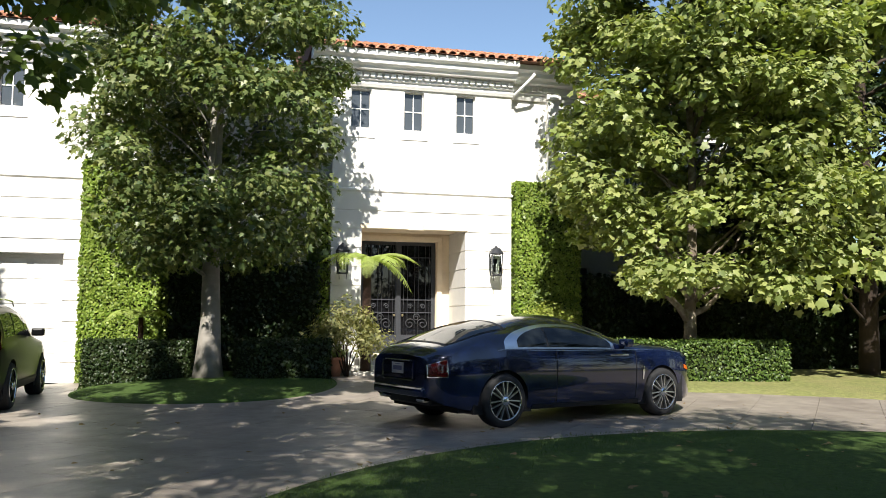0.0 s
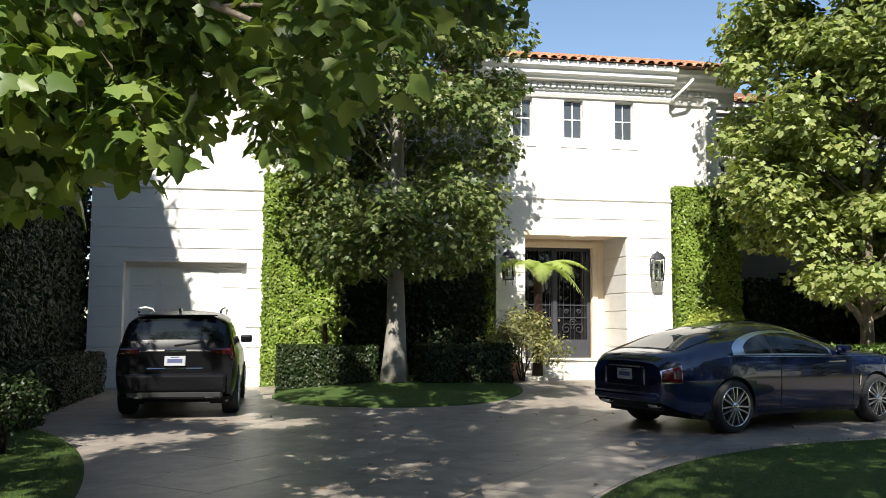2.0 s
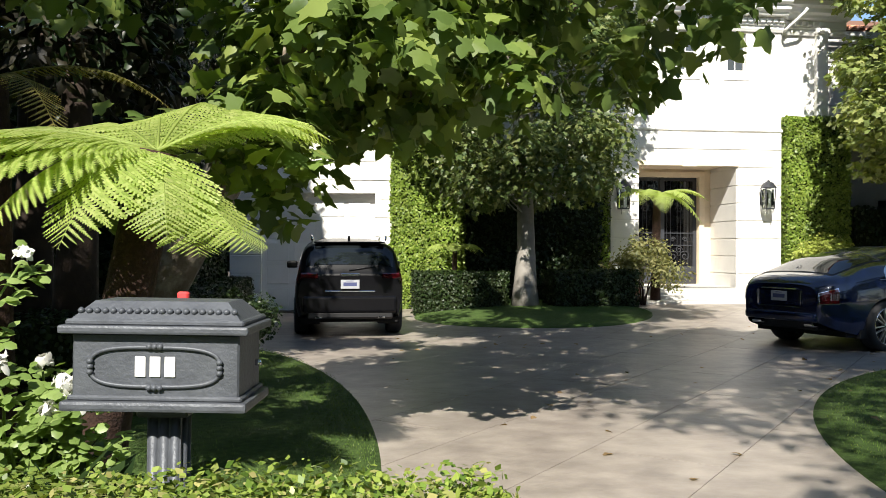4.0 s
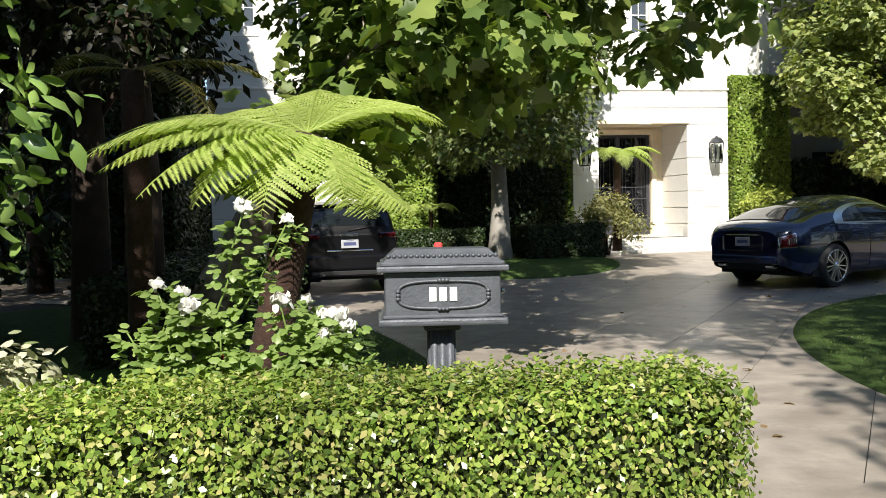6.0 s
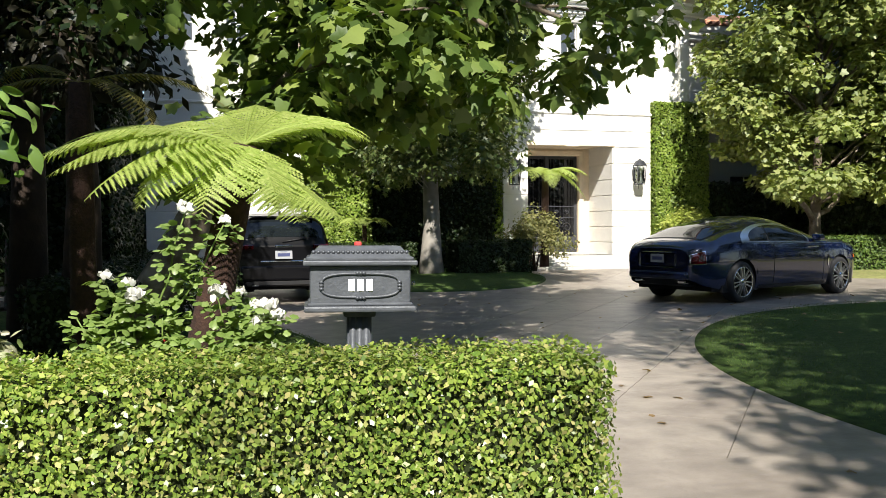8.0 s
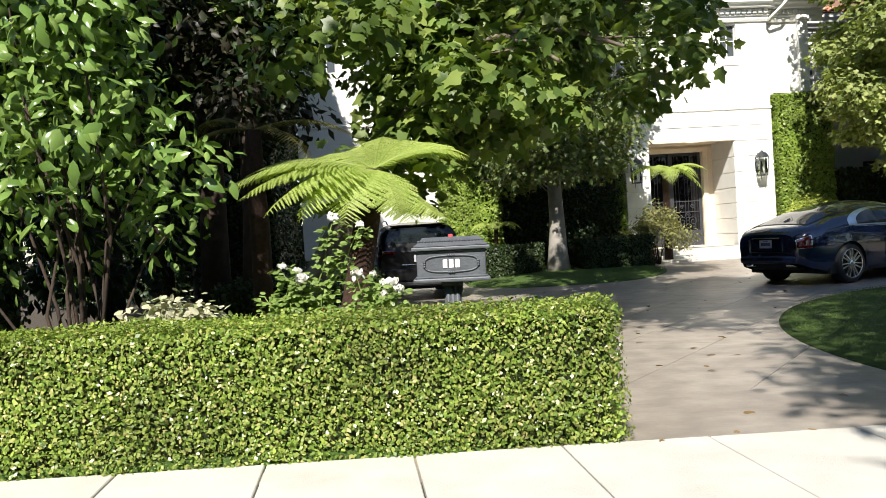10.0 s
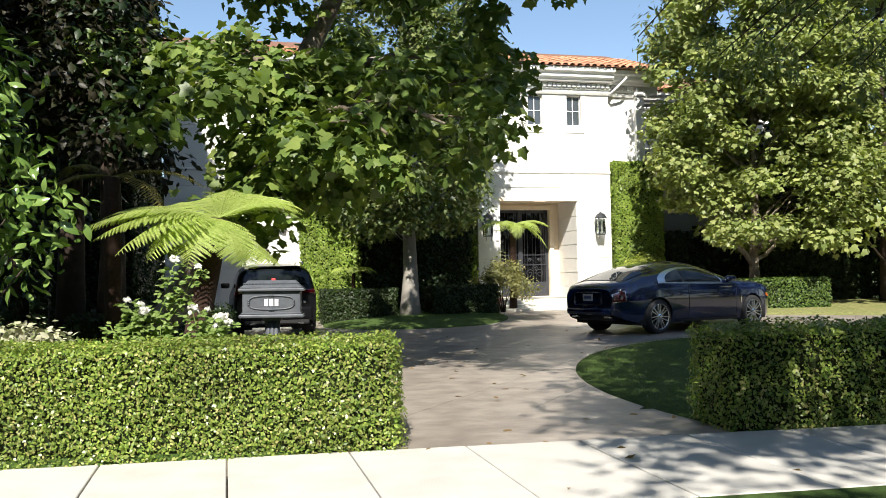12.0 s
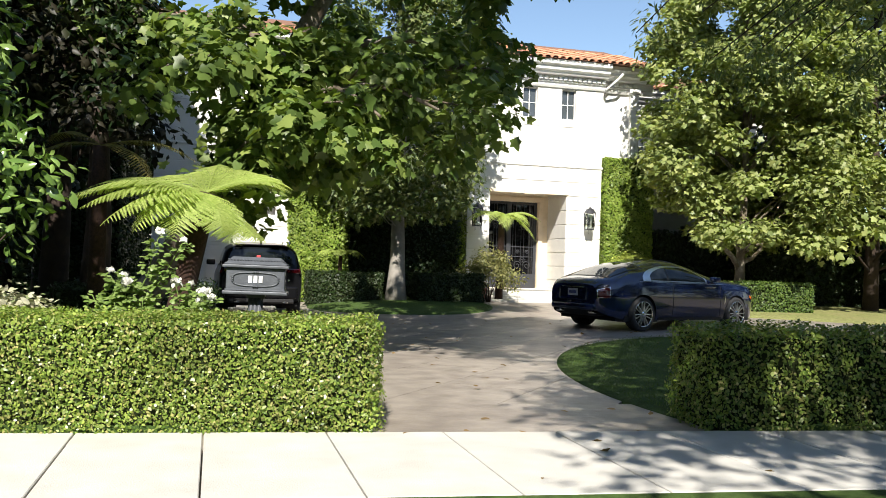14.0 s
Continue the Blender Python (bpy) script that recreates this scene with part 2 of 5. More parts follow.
M_CONCRETE = mat("tan_concrete", (0.29, 0.252, 0.215), 0.44, vary=0.22, scale=3.4, bump=0.6, bump_scale=11, stain=0.7, stain_scale=0.9, stain_color=(0.17, 0.14, 0.12), per_object=0.06)
M_JOINT = mat("dark_joint_soil", (0.07, 0.06, 0.05), 0.95, bump=0.4)
M_WALKWAY = mat("pale_concrete", (0.52, 0.50, 0.46), 0.85, vary=0.08, scale=3, bump=0.3, bump_scale=80, stain=0.3, stain_scale=1.2, stain_color=(0.38, 0.36, 0.32), per_object=0.04)
M_ASPHALT = mat("asphalt", (0.05, 0.05, 0.052), 0.9, vary=0.2, scale=30, bump=0.5, bump_scale=120)
M_GRASS = mat("grass", (0.052, 0.092, 0.020), 0.9, vary=0.35, scale=14, bump=1.0, bump_scale=160, stain=0.5, stain_scale=1.4, stain_color=(0.080, 0.115, 0.034), spec=0.2)
M_GRASS_DRY = mat("dry_grass", (0.20, 0.21, 0.075), 0.9, vary=0.3, scale=12, bump=1.0, bump_scale=150, stain=0.6, stain_scale=1.2, stain_color=(0.26, 0.22, 0.11), spec=0.2)
M_SOIL = mat("soil", (0.06, 0.045, 0.03), 0.95, vary=0.3, scale=10, bump=0.6)
M_BARK_PALE = mat("pale_mottled_bark", (0.13, 0.10, 0.07), 0.85, vary=0.15, scale=6, bump=0.6, bump_scale=18, stain=0.8, stain_scale=4.0, stain_color=(0.42, 0.38, 0.32))
M_BARK_GREY = mat("grey_smooth_bark", (0.27, 0.25, 0.22), 0.85, vary=0.15, scale=5, bump=0.5, bump_scale=22, stain=0.7, stain_scale=6.0, stain_color=(0.20, 0.18, 0.15))
M_BARK_DARK = mat("brown_bark", (0.040, 0.026, 0.018), 0.9, vary=0.3, scale=8, bump=0.8, bump_scale=30)
M_FERNTRUNK = mat("fibrous_red_brown_trunk", (0.035, 0.016, 0.010), 0.95, vary=0.4, scale=25, bump=1.0, bump_scale=60)
# near-black so that gaps between hedge leaves carry shade in the colour
M_CORE = mat("hedge_inner_shade", (0.018, 0.024, 0.009), 1.0, vary=0.4, scale=12, bump=1.0, bump_scale=25, spec=0.1)
M_LEAF_PLANE = leaf_mat("plane_leaf", [(0.070, 0.116, 0.028), (0.130, 0.190, 0.046), (0.225, 0.275, 0.072)], 0.42, 0.30, spec=0.3)
# last tone raised to paint bright highlights onto some leaves
M_LEAF_TREE = leaf_mat("tree_leaf", [(0.060, 0.098, 0.030), (0.125, 0.165, 0.055), (0.24, 0.26, 0.10)], 0.38, 0.3, spec=0.4)
M_LEAF_SUNTREE = leaf_mat("yellow_green_leaf", [(0.150, 0.195, 0.060), (0.235, 0.275, 0.092), (0.330, 0.350, 0.130)], 0.45, 0.32)
M_LEAF_IVY = leaf_mat("ivy_leaf", [(0.11, 0.18, 0.020), (0.18, 0.26, 0.038), (0.27, 0.34, 0.065)], 0.4, 0.28)
M_LEAF_HEDGE = leaf_mat("hedge_leaf", [(0.065, 0.120, 0.018), (0.155, 0.235, 0.040), (0.285, 0.350, 0.072), (0.120, 0.185, 0.030), (0.44, 0.40, 0.16)], 0.32, 0.25)
# greens darkened to put the side tree's shade into the low hedge
M_LEAF_LOW_SHADE = leaf_mat("low_hedge_shaded_leaf", [(0.030, 0.060, 0.010), (0.060, 0.105, 0.018), (0.115, 0.165, 0.034)], 0.4, 0.2)
M_LEAF_BOX = leaf_mat("box_leaf", [(0.012, 0.027, 0.006), (0.021, 0.039, 0.008), (0.030, 0.048, 0.012)], 0.45, 0.2)
# greens taken near to black, so background planting holds its shade in the colour
M_LEAF_DARK = leaf_mat("shade_dark_leaf", [(0.010, 0.022, 0.006), (0.016, 0.034, 0.009), (0.024, 0.044, 0.011)], 0.45, 0.2)
M_LEAF_PLUM = leaf_mat("plum_leaf", [(0.022, 0.02, 0.012), (0.03, 0.026, 0.014), (0.035, 0.04, 0.015)], 0.5, 0.2)
M_LEAF_GLOSS = leaf_mat("glossy_leaf", [(0.090, 0.160, 0.034), (0.140, 0.225, 0.055), (0.200, 0.285, 0.080)], 0.20, 0.22, spec=0.6)
M_LEAF_PALE = leaf_mat("cream_variegated_leaf", [(0.45, 0.44, 0.30), (0.62, 0.59, 0.44), (0.16, 0.22, 0.07), (0.55, 0.53, 0.36)], 0.5, 0.25, through_color=(1, 1, 0.8))
M_LEAF_LIME = leaf_mat("lime_leaf", [(0.22, 0.27, 0.04), (0.30, 0.35, 0.07), (0.38, 0.41, 0.11)], 0.5, 0.3)
M_LEAF_ROSE = leaf_mat("rose_leaf", [(0.13, 0.20, 0.05), (0.19, 0.27, 0.07), (0.25, 0.33, 0.11)], 0.4, 0.3)
M_LEAF_DRYBUSH = leaf_mat("olive_leaf", [(0.130, 0.143, 0.052), (0.208, 0.208, 0.078), (0.286, 0.260, 0.104)], 0.5, 0.3)
M_FERN = leaf_mat("fern_frond", [(0.240, 0.320, 0.065), (0.330, 0.405, 0.105), (0.410, 0.465, 0.155)], 0.5, 0.42)
M_FERN_DRY = leaf_mat("dry_frond", [(0.15, 0.13, 0.03), (0.19, 0.17, 0.05)], 0.6, 0.3)
M_PETAL = leaf_mat("white_petal", [(0.80, 0.80, 0.76), (0.82, 0.80, 0.72)], 0.6, 0.25, through_color=(1, 1, 0.95))
M_DRYLEAF = leaf_mat("dry_leaf", [(0.20, 0.13, 0.06), (0.28, 0.19, 0.09)], 0.7, 0.2)

# ---- ground ----
def sheet(name, x0, x1, y0, y1, nx, ny, zfun, material, inside=None, parent=None):
    xs, ys = np.linspace(x0, x1, nx + 1), np.linspace(y0, y1, ny + 1)
    X, Y = np.meshgrid(xs, ys)
    co = np.stack([X, Y, zfun(X, Y)], -1).reshape(-1, 3)
    i = np.arange(ny)[:, None] * (nx + 1) + np.arange(nx)[None]
    q = np.stack([i, i + 1, i + nx + 2, i + nx + 1], -1).reshape(-1, 4)
    ob = new(name, raw_mesh(name, co, 4, q.ravel(), material))
    return ob


def base_height(x, y):
    near = (smooth(-14, -9, x)) * (1 - smooth(20, 26, x))
    return ground_z(x, y) * near * (1 - smooth(40, 60, y)) - 0.03


tagged(sheet("ground", -400, 400, -400, 400, 320, 320, lambda x, y: base_height(x, y) - 0.06, M_SOIL), "bare dark soil under the garden", "ground", kind="structure")
tagged(part("road", boxed(-200, 200, -15.5, -7.2, -0.14, -0.085), M_ASPHALT), "dark asphalt residential street", "road", kind="structure").matrix_basis = pose(0, 0.99, 0, 0, 0, STREET_ANG)
tagged(part("kerb", boxed(-200, 200, -7.2, -7.03, -0.16, 0.02, bevel=0.02), M_WALKWAY), "pale concrete kerb along the street", "kerb", kind="structure").matrix_basis = pose(0, 0.99, 0, 0, 0, STREET_ANG)
tagged(part("parkway_lawn", boxed(-200, 200, -7.03, -1.86, -0.08, 0.015), M_GRASS), "grass strip between street and pavement", "lawn", kind="structure").matrix_basis = pose(0, 0.99, 0, 0, 0, STREET_ANG)

# concrete slabs of the pavement
pavement = thing("pavement", pose(0, 0, 0), "pale concrete pavement of square slabs", "pavement", kind="structure")
part("bed", boxed(-40, 40, -1.85, 0.02, -0.10, -0.02), M_JOINT, pavement).matrix_basis = pose(0, 0.99, 0, 0, 0, STREET_ANG)
for k in range(-18, 22):
    w = 0.903
    ox = -6.14 + (k + 6) * w
    bm = boxed(ox + 0.006, ox + w - 0.006, -1.84, 0.0, -0.06, 0.012 + 0.004 * random.random(), bevel=0.006)
    bmesh.ops.transform(bm, matrix=Matrix(((1, 0, 0, 0), (STREET, 1, 0, 0.99), (0, 0, 1, 0), (0, 0, 0, 1))), verts=bm.verts)
    part("slab", bm, M_WALKWAY, pavement)

# drive: long slabs laid askew over a dark bed
drive = thing("driveway", pose(0, 0, 0), "worn tan concrete driveway with diagonal joints", "driveway", kind="structure")
DA = radians(51)
du, dv = Vector((math.cos(DA), math.sin(DA), 0)), Vector((-math.sin(DA), math.cos(DA), 0))


def drive_slab(cx, cy, lu, lv):
    bm = bmesh.new()
    n = 3
    rows = []
    for i in range(n + 1):
        row = []
        for j in (0, 1):
            p = Vector((cx, cy, 0)) + du * ((i / n - 0.5) * lu) + dv * ((j - 0.5) * lv)
            row.append(bm.verts.new((p.x, p.y, float(ground_z(p.x, p.y)))))
        rows.append(row)
    top = [bm.faces.new((rows[i][0], rows[i + 1][0], rows[i + 1][1], rows[i][1])) for i in range(n)]
    r = bmesh.ops.extrude_face_region(bm, geom=top)
    bmesh.ops.translate(bm, verts=[v for v in r["geom"] if isinstance(v, bmesh.types.BMVert)], vec=(0, 0, -0.06))
    bmesh.ops.recalc_face_normals(bm, faces=bm.faces)
    return bm


LU, LV = 3.0, 1.0
for i in range(-8, 14):
    for j in range(-22, 22):
        p = du * (i * LU + (j % 2) * 1.5) + dv * (j * LV + 0.12)
        if -8.6 < p.x < 19 and p.y > street_y(p.x) + 0.5 and p.y < 21.0 and (p.x < 9 or ((p.x - 6) / 12.6) ** 2 + ((p.y - 2.6) / 14.2) ** 2 < 1.2):
            if ((p.x - 6) / 6.0) ** 2 + ((p.y - 2.6) / 6.9) ** 2 < 1 and p.y > 1:
                continue
            part("slab", drive_slab(p.x, p.y, LU - 0.006, LV - 0.006), M_CONCRETE, drive)
apron = part("apron", boxed(-4.6, -0.6, 0.0, 1.4, -0.06, 0.004, bevel=0.004), M_CONCRETE, drive)
apron.matrix_basis = pose(0, 0.99, 0, 0, 0, STREET_ANG)


def lawn(name, cx, cy, a, b, keep, label, rise=0.05, nr=26, na=160, edge=0.03):
    """A lawn bounded by an ellipse, cut by keep(x, y) -> (x, y)."""
    co, idx = [], []
    for i in range(nr + 1):
        r = i / nr
        for k in range(na):
            t = 2 * math.pi * k / na
            x, y = keep(cx + a * r * math.cos(t), cy + b * r * math.sin(t))
            z = float(ground_z(x, y)) + 0.010 + rise * (1 - r ** 14) + 0.012 * (1 - r ** 6) * noise.noise(Vector((x * 2, y * 2, 0)))
            co.append((x, y, z))
    for k in range(na):
        t = 2 * math.pi * k / na
        x, y = keep(cx + (a + edge) * math.cos(t), cy + (b + edge) * math.sin(t))
        co.append((x, y, float(ground_z(x, y)) - 0.06))
    for i in range(nr + 1):
        for k in range(na):
            p, q = i * na + k, i * na + (k + 1) % na
            idx += [p, p + na, q + na, q]
    me = raw_mesh(name, np.array(co), 4, idx, M_GRASS)
    me.polygons.foreach_set("use_smooth", [True] * len(me.polygons))
    return tagged(new(name, me), label, "lawn", kind="structure")


lawn("lawn_oval", 6.0, 2.6, 7.2, 8.15, lambda x, y: (x, max(y, street_y(x) + 0.03)), "mown oval lawn in dappled shade inside the drive")
lawn("lawn_side", -8.0, 6.0, 3.95, 8.4, lambda x, y: (x, max(y, street_y(x) + 0.03)), "mown lawn bed along the boundary hedge")
lawn("lawn_island", -0.35, 17.5, 2.45, 2.72, lambda x, y: (x, min(y, 20.2)), "small round lawn round the courtyard tree", rise=0.05)


def strip_lawn():
    co, idx, n, m = [], [], 80, 16
    for k in range(n + 1):
        t = radians(80) - radians(80) * k / n
        ex, ey = 6 + 11.4 * math.cos(t), 2.6 + 12.75 * math.sin(t)
        fx, fy = 6 + 30 * math.cos(t), 2.6 + 19.5 * math.sin(t)
        for j in range(m + 1):
            s = j / m
            x, y = ex + (fx - ex) * s, ey + (fy - ey) * s
            z = float(ground_z(x, y)) + (0.05 if j else -0.05) + 0.01 * noise.noise(Vector((x, y, 3)))
            if j == 0:
                x, y = x - 0.02, y - 0.02
            co.append((x, y, z))
    for k in range(n):
        for j in range(m):
            p = k * (m + 1) + j
            idx += [p, p + m + 1, p + m + 2, p + 1]
    me = raw_mesh("lawn_strip", np.array(co), 4, idx, M_GRASS_DRY)
    return tagged(new("lawn_strip", me), "dry sunlit grass strip beyond the drive", "lawn", kind="structure")


strip_lawn()

# ---- house ----
F = 20.5                 # the front's plane
house = thing("house", pose(0, 0, 0), "white two-storey stucco villa with a red tile roof", "house")


def pierced(bm, x0, x1, z0, z1, y0, y1, holes):
    """A wall with rectangular holes (x0, x1, z0, z1) through it."""
    xs = sorted({x0, x1, *[h[0] for h in holes], *[h[1] for h in holes]})
    zs = sorted({z0, z1, *[h[2] for h in holes], *[h[3] for h in holes]})
    inside = lambda x, z: any(h[0] < x < h[1] and h[2] < z < h[3] for h in holes)
    solid = [[not inside((a + b) / 2, (c + d) / 2) for c, d in zip(zs, zs[1:])] for a, b in zip(xs, xs[1:])]
    def quad(*p):
        bm.faces.new([bm.verts.new(v) for v in p])
    for i in range(len(xs) - 1):
        for k in range(len(zs) - 1):
            if not solid[i][k]:
                continue
            a, b, c, d = xs[i], xs[i + 1], zs[k], zs[k + 1]
            quad((a, y0, c), (b, y0, c), (b, y0, d), (a, y0, d))
            quad((a, y1, c), (a, y1, d), (b, y1, d), (b, y1, c))
            if i == 0 or not solid[i - 1][k]:
                quad((a, y0, c), (a, y0, d), (a, y1, d), (a, y1, c))
            if i == len(xs) - 2 or not solid[i + 1][k]:
                quad((b, y0, c), (b, y1, c), (b, y1, d), (b, y0, d))
            if k == 0 or not solid[i][k - 1]:
                quad((a, y0, c), (a, y1, c), (b, y1, c), (b, y0, c))
            if k == len(zs) - 2 or not solid[i][k + 1]:
                quad((a, y0, d), (b, y0, d), (b, y1, d), (a, y1, d))
    bmesh.ops.remove_doubles(bm, verts=bm.verts, dist=1e-5)
    bmesh.ops.recalc_face_normals(bm, faces=bm.faces)
    return bm


WINS_ENTRY = [(2.74, 3.23), (4.04, 4.53), (5.35, 5.84)]
WINS_GARAGE = [(-4.97, -4.46), (-6.27, -5.76)]
WZ = (6.03, 6.98)
DOOR = (3.04, 5.63, 0.55, 3.67)
GAR = (-6.20, -3.51, 0.0, 2.82)

# entrance block: x 2.32 to 6.78 in the front plane, then a set-back bay to 8.05
part("wall", pierced(bmesh.new(), 2.32, 6.78, 0, 7.6, F, F + 0.35, [DOOR] + [(a, b, *WZ) for a, b in WINS_ENTRY]), M_STUCCO, house, "white stucco entrance front")
part("wall", pierced(bmesh.new(), 6.78, 7.78, 0, 7.6, F + 0.22, F + 0.5, []), M_STUCCO, house)
part("pilaster", boxed(7.78, 8.08, F + 0.05, F + 0.55, 0, 7.05, bevel=0.01), M_STUCCO, house)
part("pilaster_capital", boxed(7.74, 8.12, F + 0.0, F + 0.56, 7.05, 7.2, bevel=0.02), M_TRIM, house)
part("wall", boxed(2.32, 2.67, F + 0.354, F + 6, 0, 7.6), M_STUCCO, house, "side wall of the entrance block")
part("wall", boxed(7.7, 8.05, F + 0.56, F + 6, 0, 7.6), M_STUCCO, house)
# garage block: x -6.93 to -1.55
part("wall", pierced(bmesh.new(), -6.93, -1.55, 0, 7.6, F, F + 0.35, [GAR] + [(a, b, *WZ) for a, b in WINS_GARAGE]), M_STUCCO, house, "white stucco garage front")
part("wall", boxed(-6.93, -6.58, F + 0.354, F + 7, 0, 7.6), M_STUCCO, house)
part("wall", boxed(-1.9, -1.55, F + 0.354, F + 6, 0, 7.6), M_STUCCO, house)
# recessed middle and right wing
R = F + 3.0
MID_WINS = [(-1.0, -0.2, 0.5, 3.0), (0.35, 1.15, 0.5, 3.0), (-0.9, -0.3, 5.2, 6.9), (0.5, 1.1, 5.2, 6.9)]
part("wall", pierced(bmesh.new(), -1.545, 2.315, 0, 7.6, R, R + 0.3, MID_WINS), M_STUCCO, house, "shaded recessed courtyard wall")
WING_WINS = [(9.0, 10.2, 0.6, 3.0), (11.4, 12.6, 0.6, 3.0), (13.6, 14.8, 0.6, 3.0), (8.9, 9.9, 4.75, 6.9), (11.2, 12.2, 4.75, 6.9), (13.6, 14.6, 4.75, 6.9)]
part("wall", pierced(bmesh.new(), 8.055, 17.0, 0, 7.6, R, R + 0.3, WING_WINS), M_STUCCO, house, "recessed side wing behind the trees")
part("wall", boxed(16.7, 17.0, R + 0.304, R + 5, 0, 7.6), M_STUCCO, house)

# rusticated courses of the ground floor
PITCH = 0.447


def courses(x0, x1, yf, top, hole=None, axis='x'):
    k = 0
    while k * PITCH < top - 0.05:
        z0, z1 = k * PITCH + 0.012, min((k + 1) * PITCH, top) - 0.012
        spans = [(x0, x1)]
        if hole and z0 < hole[3] - 0.02 and z1 > hole[2] + 0.02:
            spans = [(x0, hole[0]), (hole[1], x1)]
            if z1 > hole[3] + 0.05:
                z1 = hole[3] if hole[3] - z0 > 0.1 else z1
        for a, b in spans:
            if b - a > 0.03:
                if axis == 'x':
                    part("course", boxed(a, b, yf - 0.022, yf - 0.001, z0, z1, bevel=0.005), M_STUCCO, house)
                else:
                    part("course", boxed(yf - 0.022, yf - 0.001, a, b, z0, z1, bevel=0.005), M_STUCCO, house)
        k += 1


courses(2.32, 6.78, F, 4.47, DOOR)
courses(-6.93, -3.15, F, 4.47, GAR)
courses(F + 0.02, F + 1.62, DOOR[1] - 0.001, 3.67, axis='y')
for a, b in ((2.32, 6.80), (-6.95, -1.53)):
    part("string_course", sweep_x(bmesh.new(), [(F - 0.03, 4.48), (F - 0.05, 4.50), (F - 0.05, 4.54), (F, 4.57), (F, 4.48)], a, b), M_STUCCO, house)


def window(x0, x1, z0, z1, y, panes=(2, 2), sill=True, grey=True):
    w = part("window", pierced(bmesh.new(), x0, x1, z0, z1, y + 0.10, y + 0.16, [(x0 + 0.025, x1 - 0.025, z0 + 0.025, z1 - 0.025)]), M_TRIM, house, "white casement window with glazing bars")
    for i in range(panes[0]):
        for k in range(panes[1]):
            px, pz = (x1 - x0 - 0.05) / panes[0], (z1 - z0 - 0.05) / panes[1]
            a, c = x0 + 0.025 + i * px, z0 + 0.025 + k * pz
            part("pane", boxed(a + 0.01, a + px - 0.01, y + 0.135, y + 0.142, c + 0.01, c + pz - 0.01), M_WINGLASS, w)
    for i in range(1, panes[0]):
        xx = x0 + 0.025 + i * (x1 - x0 - 0.05) / panes[0]
        part("glazing_bar", boxed(xx - 0.012, xx + 0.012, y + 0.112, y + 0.15, z0 + 0.025, z1 - 0.025), M_TRIM, w)
    for k in range(1, panes[1]):
        zz = z0 + 0.025 + k * (z1 - z0 - 0.05) / panes[1]
        part("glazing_bar", boxed(x0 + 0.025, x1 - 0.025, y + 0.114, y + 0.148, zz - 0.012, zz + 0.012), M_TRIM, w)
    if sill:
        part("sill", boxed(x0 - 0.10, x1 + 0.10, y - 0.022, y + 0.10, z0 - 0.25, z0 - 0.22, bevel=0.008), M_STUCCO, w)
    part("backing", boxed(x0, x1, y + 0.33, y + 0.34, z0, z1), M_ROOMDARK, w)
    return w


# grey sheets whose colour stands for the dimness of the rooms behind
M_ROOMDARK = mat("dim_room_sheet", (0.16, 0.17, 0.18), 0.9)
for a, b in WINS_ENTRY + WINS_GARAGE:
    window(a, b, *WZ, F)
for x0, x1, z0, z1 in MID_WINS + WING_WINS:
    window(x0, x1, z0, z1, R, (2, 4), sill=False)

# cornice: frieze, dentils, stepped crown; roof of barrel tiles
CROWN = [(0.0, 7.02), (-0.05, 7.02), (-0.09, 7.09), (-0.09, 7.16), (-0.14, 7.18), (-0.14, 7.36), (-0.34, 7.38), (-0.38, 7.45), (-0.46, 7.50), (-0.48, 7.60), (-0.58, 7.66), (-0.60, 7.78), (0.0, 7.80)]


def cornice(x0, x1, y, over0=0.0, over1=0.0):
    c = part("cornice", sweep_x(bmesh.new(), [(y + a, b) for a, b in CROWN], x0 - over0, x1 + over1), M_TRIM, house, "stepped white cornice with dentils")
    n = int((x1 - x0) / 0.165)
    me = as_mesh("dentil", boxed(-0.058, 0.058, -0.07, 0.0, 0.0, 0.12, bevel=0.012), M_TRIM)
    for k in range(n):
        part_of("dentil", me, c, pose(x0 + 0.08 + k * 0.165, y - 0.142, 7.225))
    return c


cornice(2.32, 6.80, F, 0.55)
cornice(6.805, 8.08, F + 0.20, 0.0, 0.5)
cornice(-6.93, -1.55, F, 0.5, 0.5)
cornice(-1.0, 1.75, R)
cornice(8.6, 17.0, R, 0, 0.4)
spout = part("downpipe", tube(bmesh.new(), [(7.25, F - 0.42, 7.55), (7.15, F - 0.40, 7.42), (6.86, F - 0.16, 7.10), (6.83, F + 0.12, 7.04)], 0.04), M_TRIM, house, "short slanting cream rainwater pipe")

barrel = bmesh.new()
TL, TW = 0.42, 0.21
prof = [(math.cos(a), math.sin(a)) for a in np.linspace(0, math.pi, 7)]
va = [barrel.verts.new((0.5 * TW * c, 0, 0.40 * TW * s)) for c, s in prof]
vb = [barrel.verts.new((0.43 * TW * c, TL, 0.36 * TW * s)) for c, s in prof]
vi = [barrel.verts.new((0.42 * TW * c, 0, 0.32 * TW * s)) for c, s in prof]
for k in range(6):
    barrel.faces.new((va[k], va[k + 1], vb[k + 1], vb[k])).smooth = True
    barrel.faces.new((va[k + 1], va[k], vi[k], vi[k + 1]))
BARREL = as_mesh("tile", barrel, M_TILE)
SLOPE = radians(19)


def roof(x0, x1, y, depth, rows, label):
    z = 7.80
    bm = bmesh.new()
    h = depth * math.tan(SLOPE)
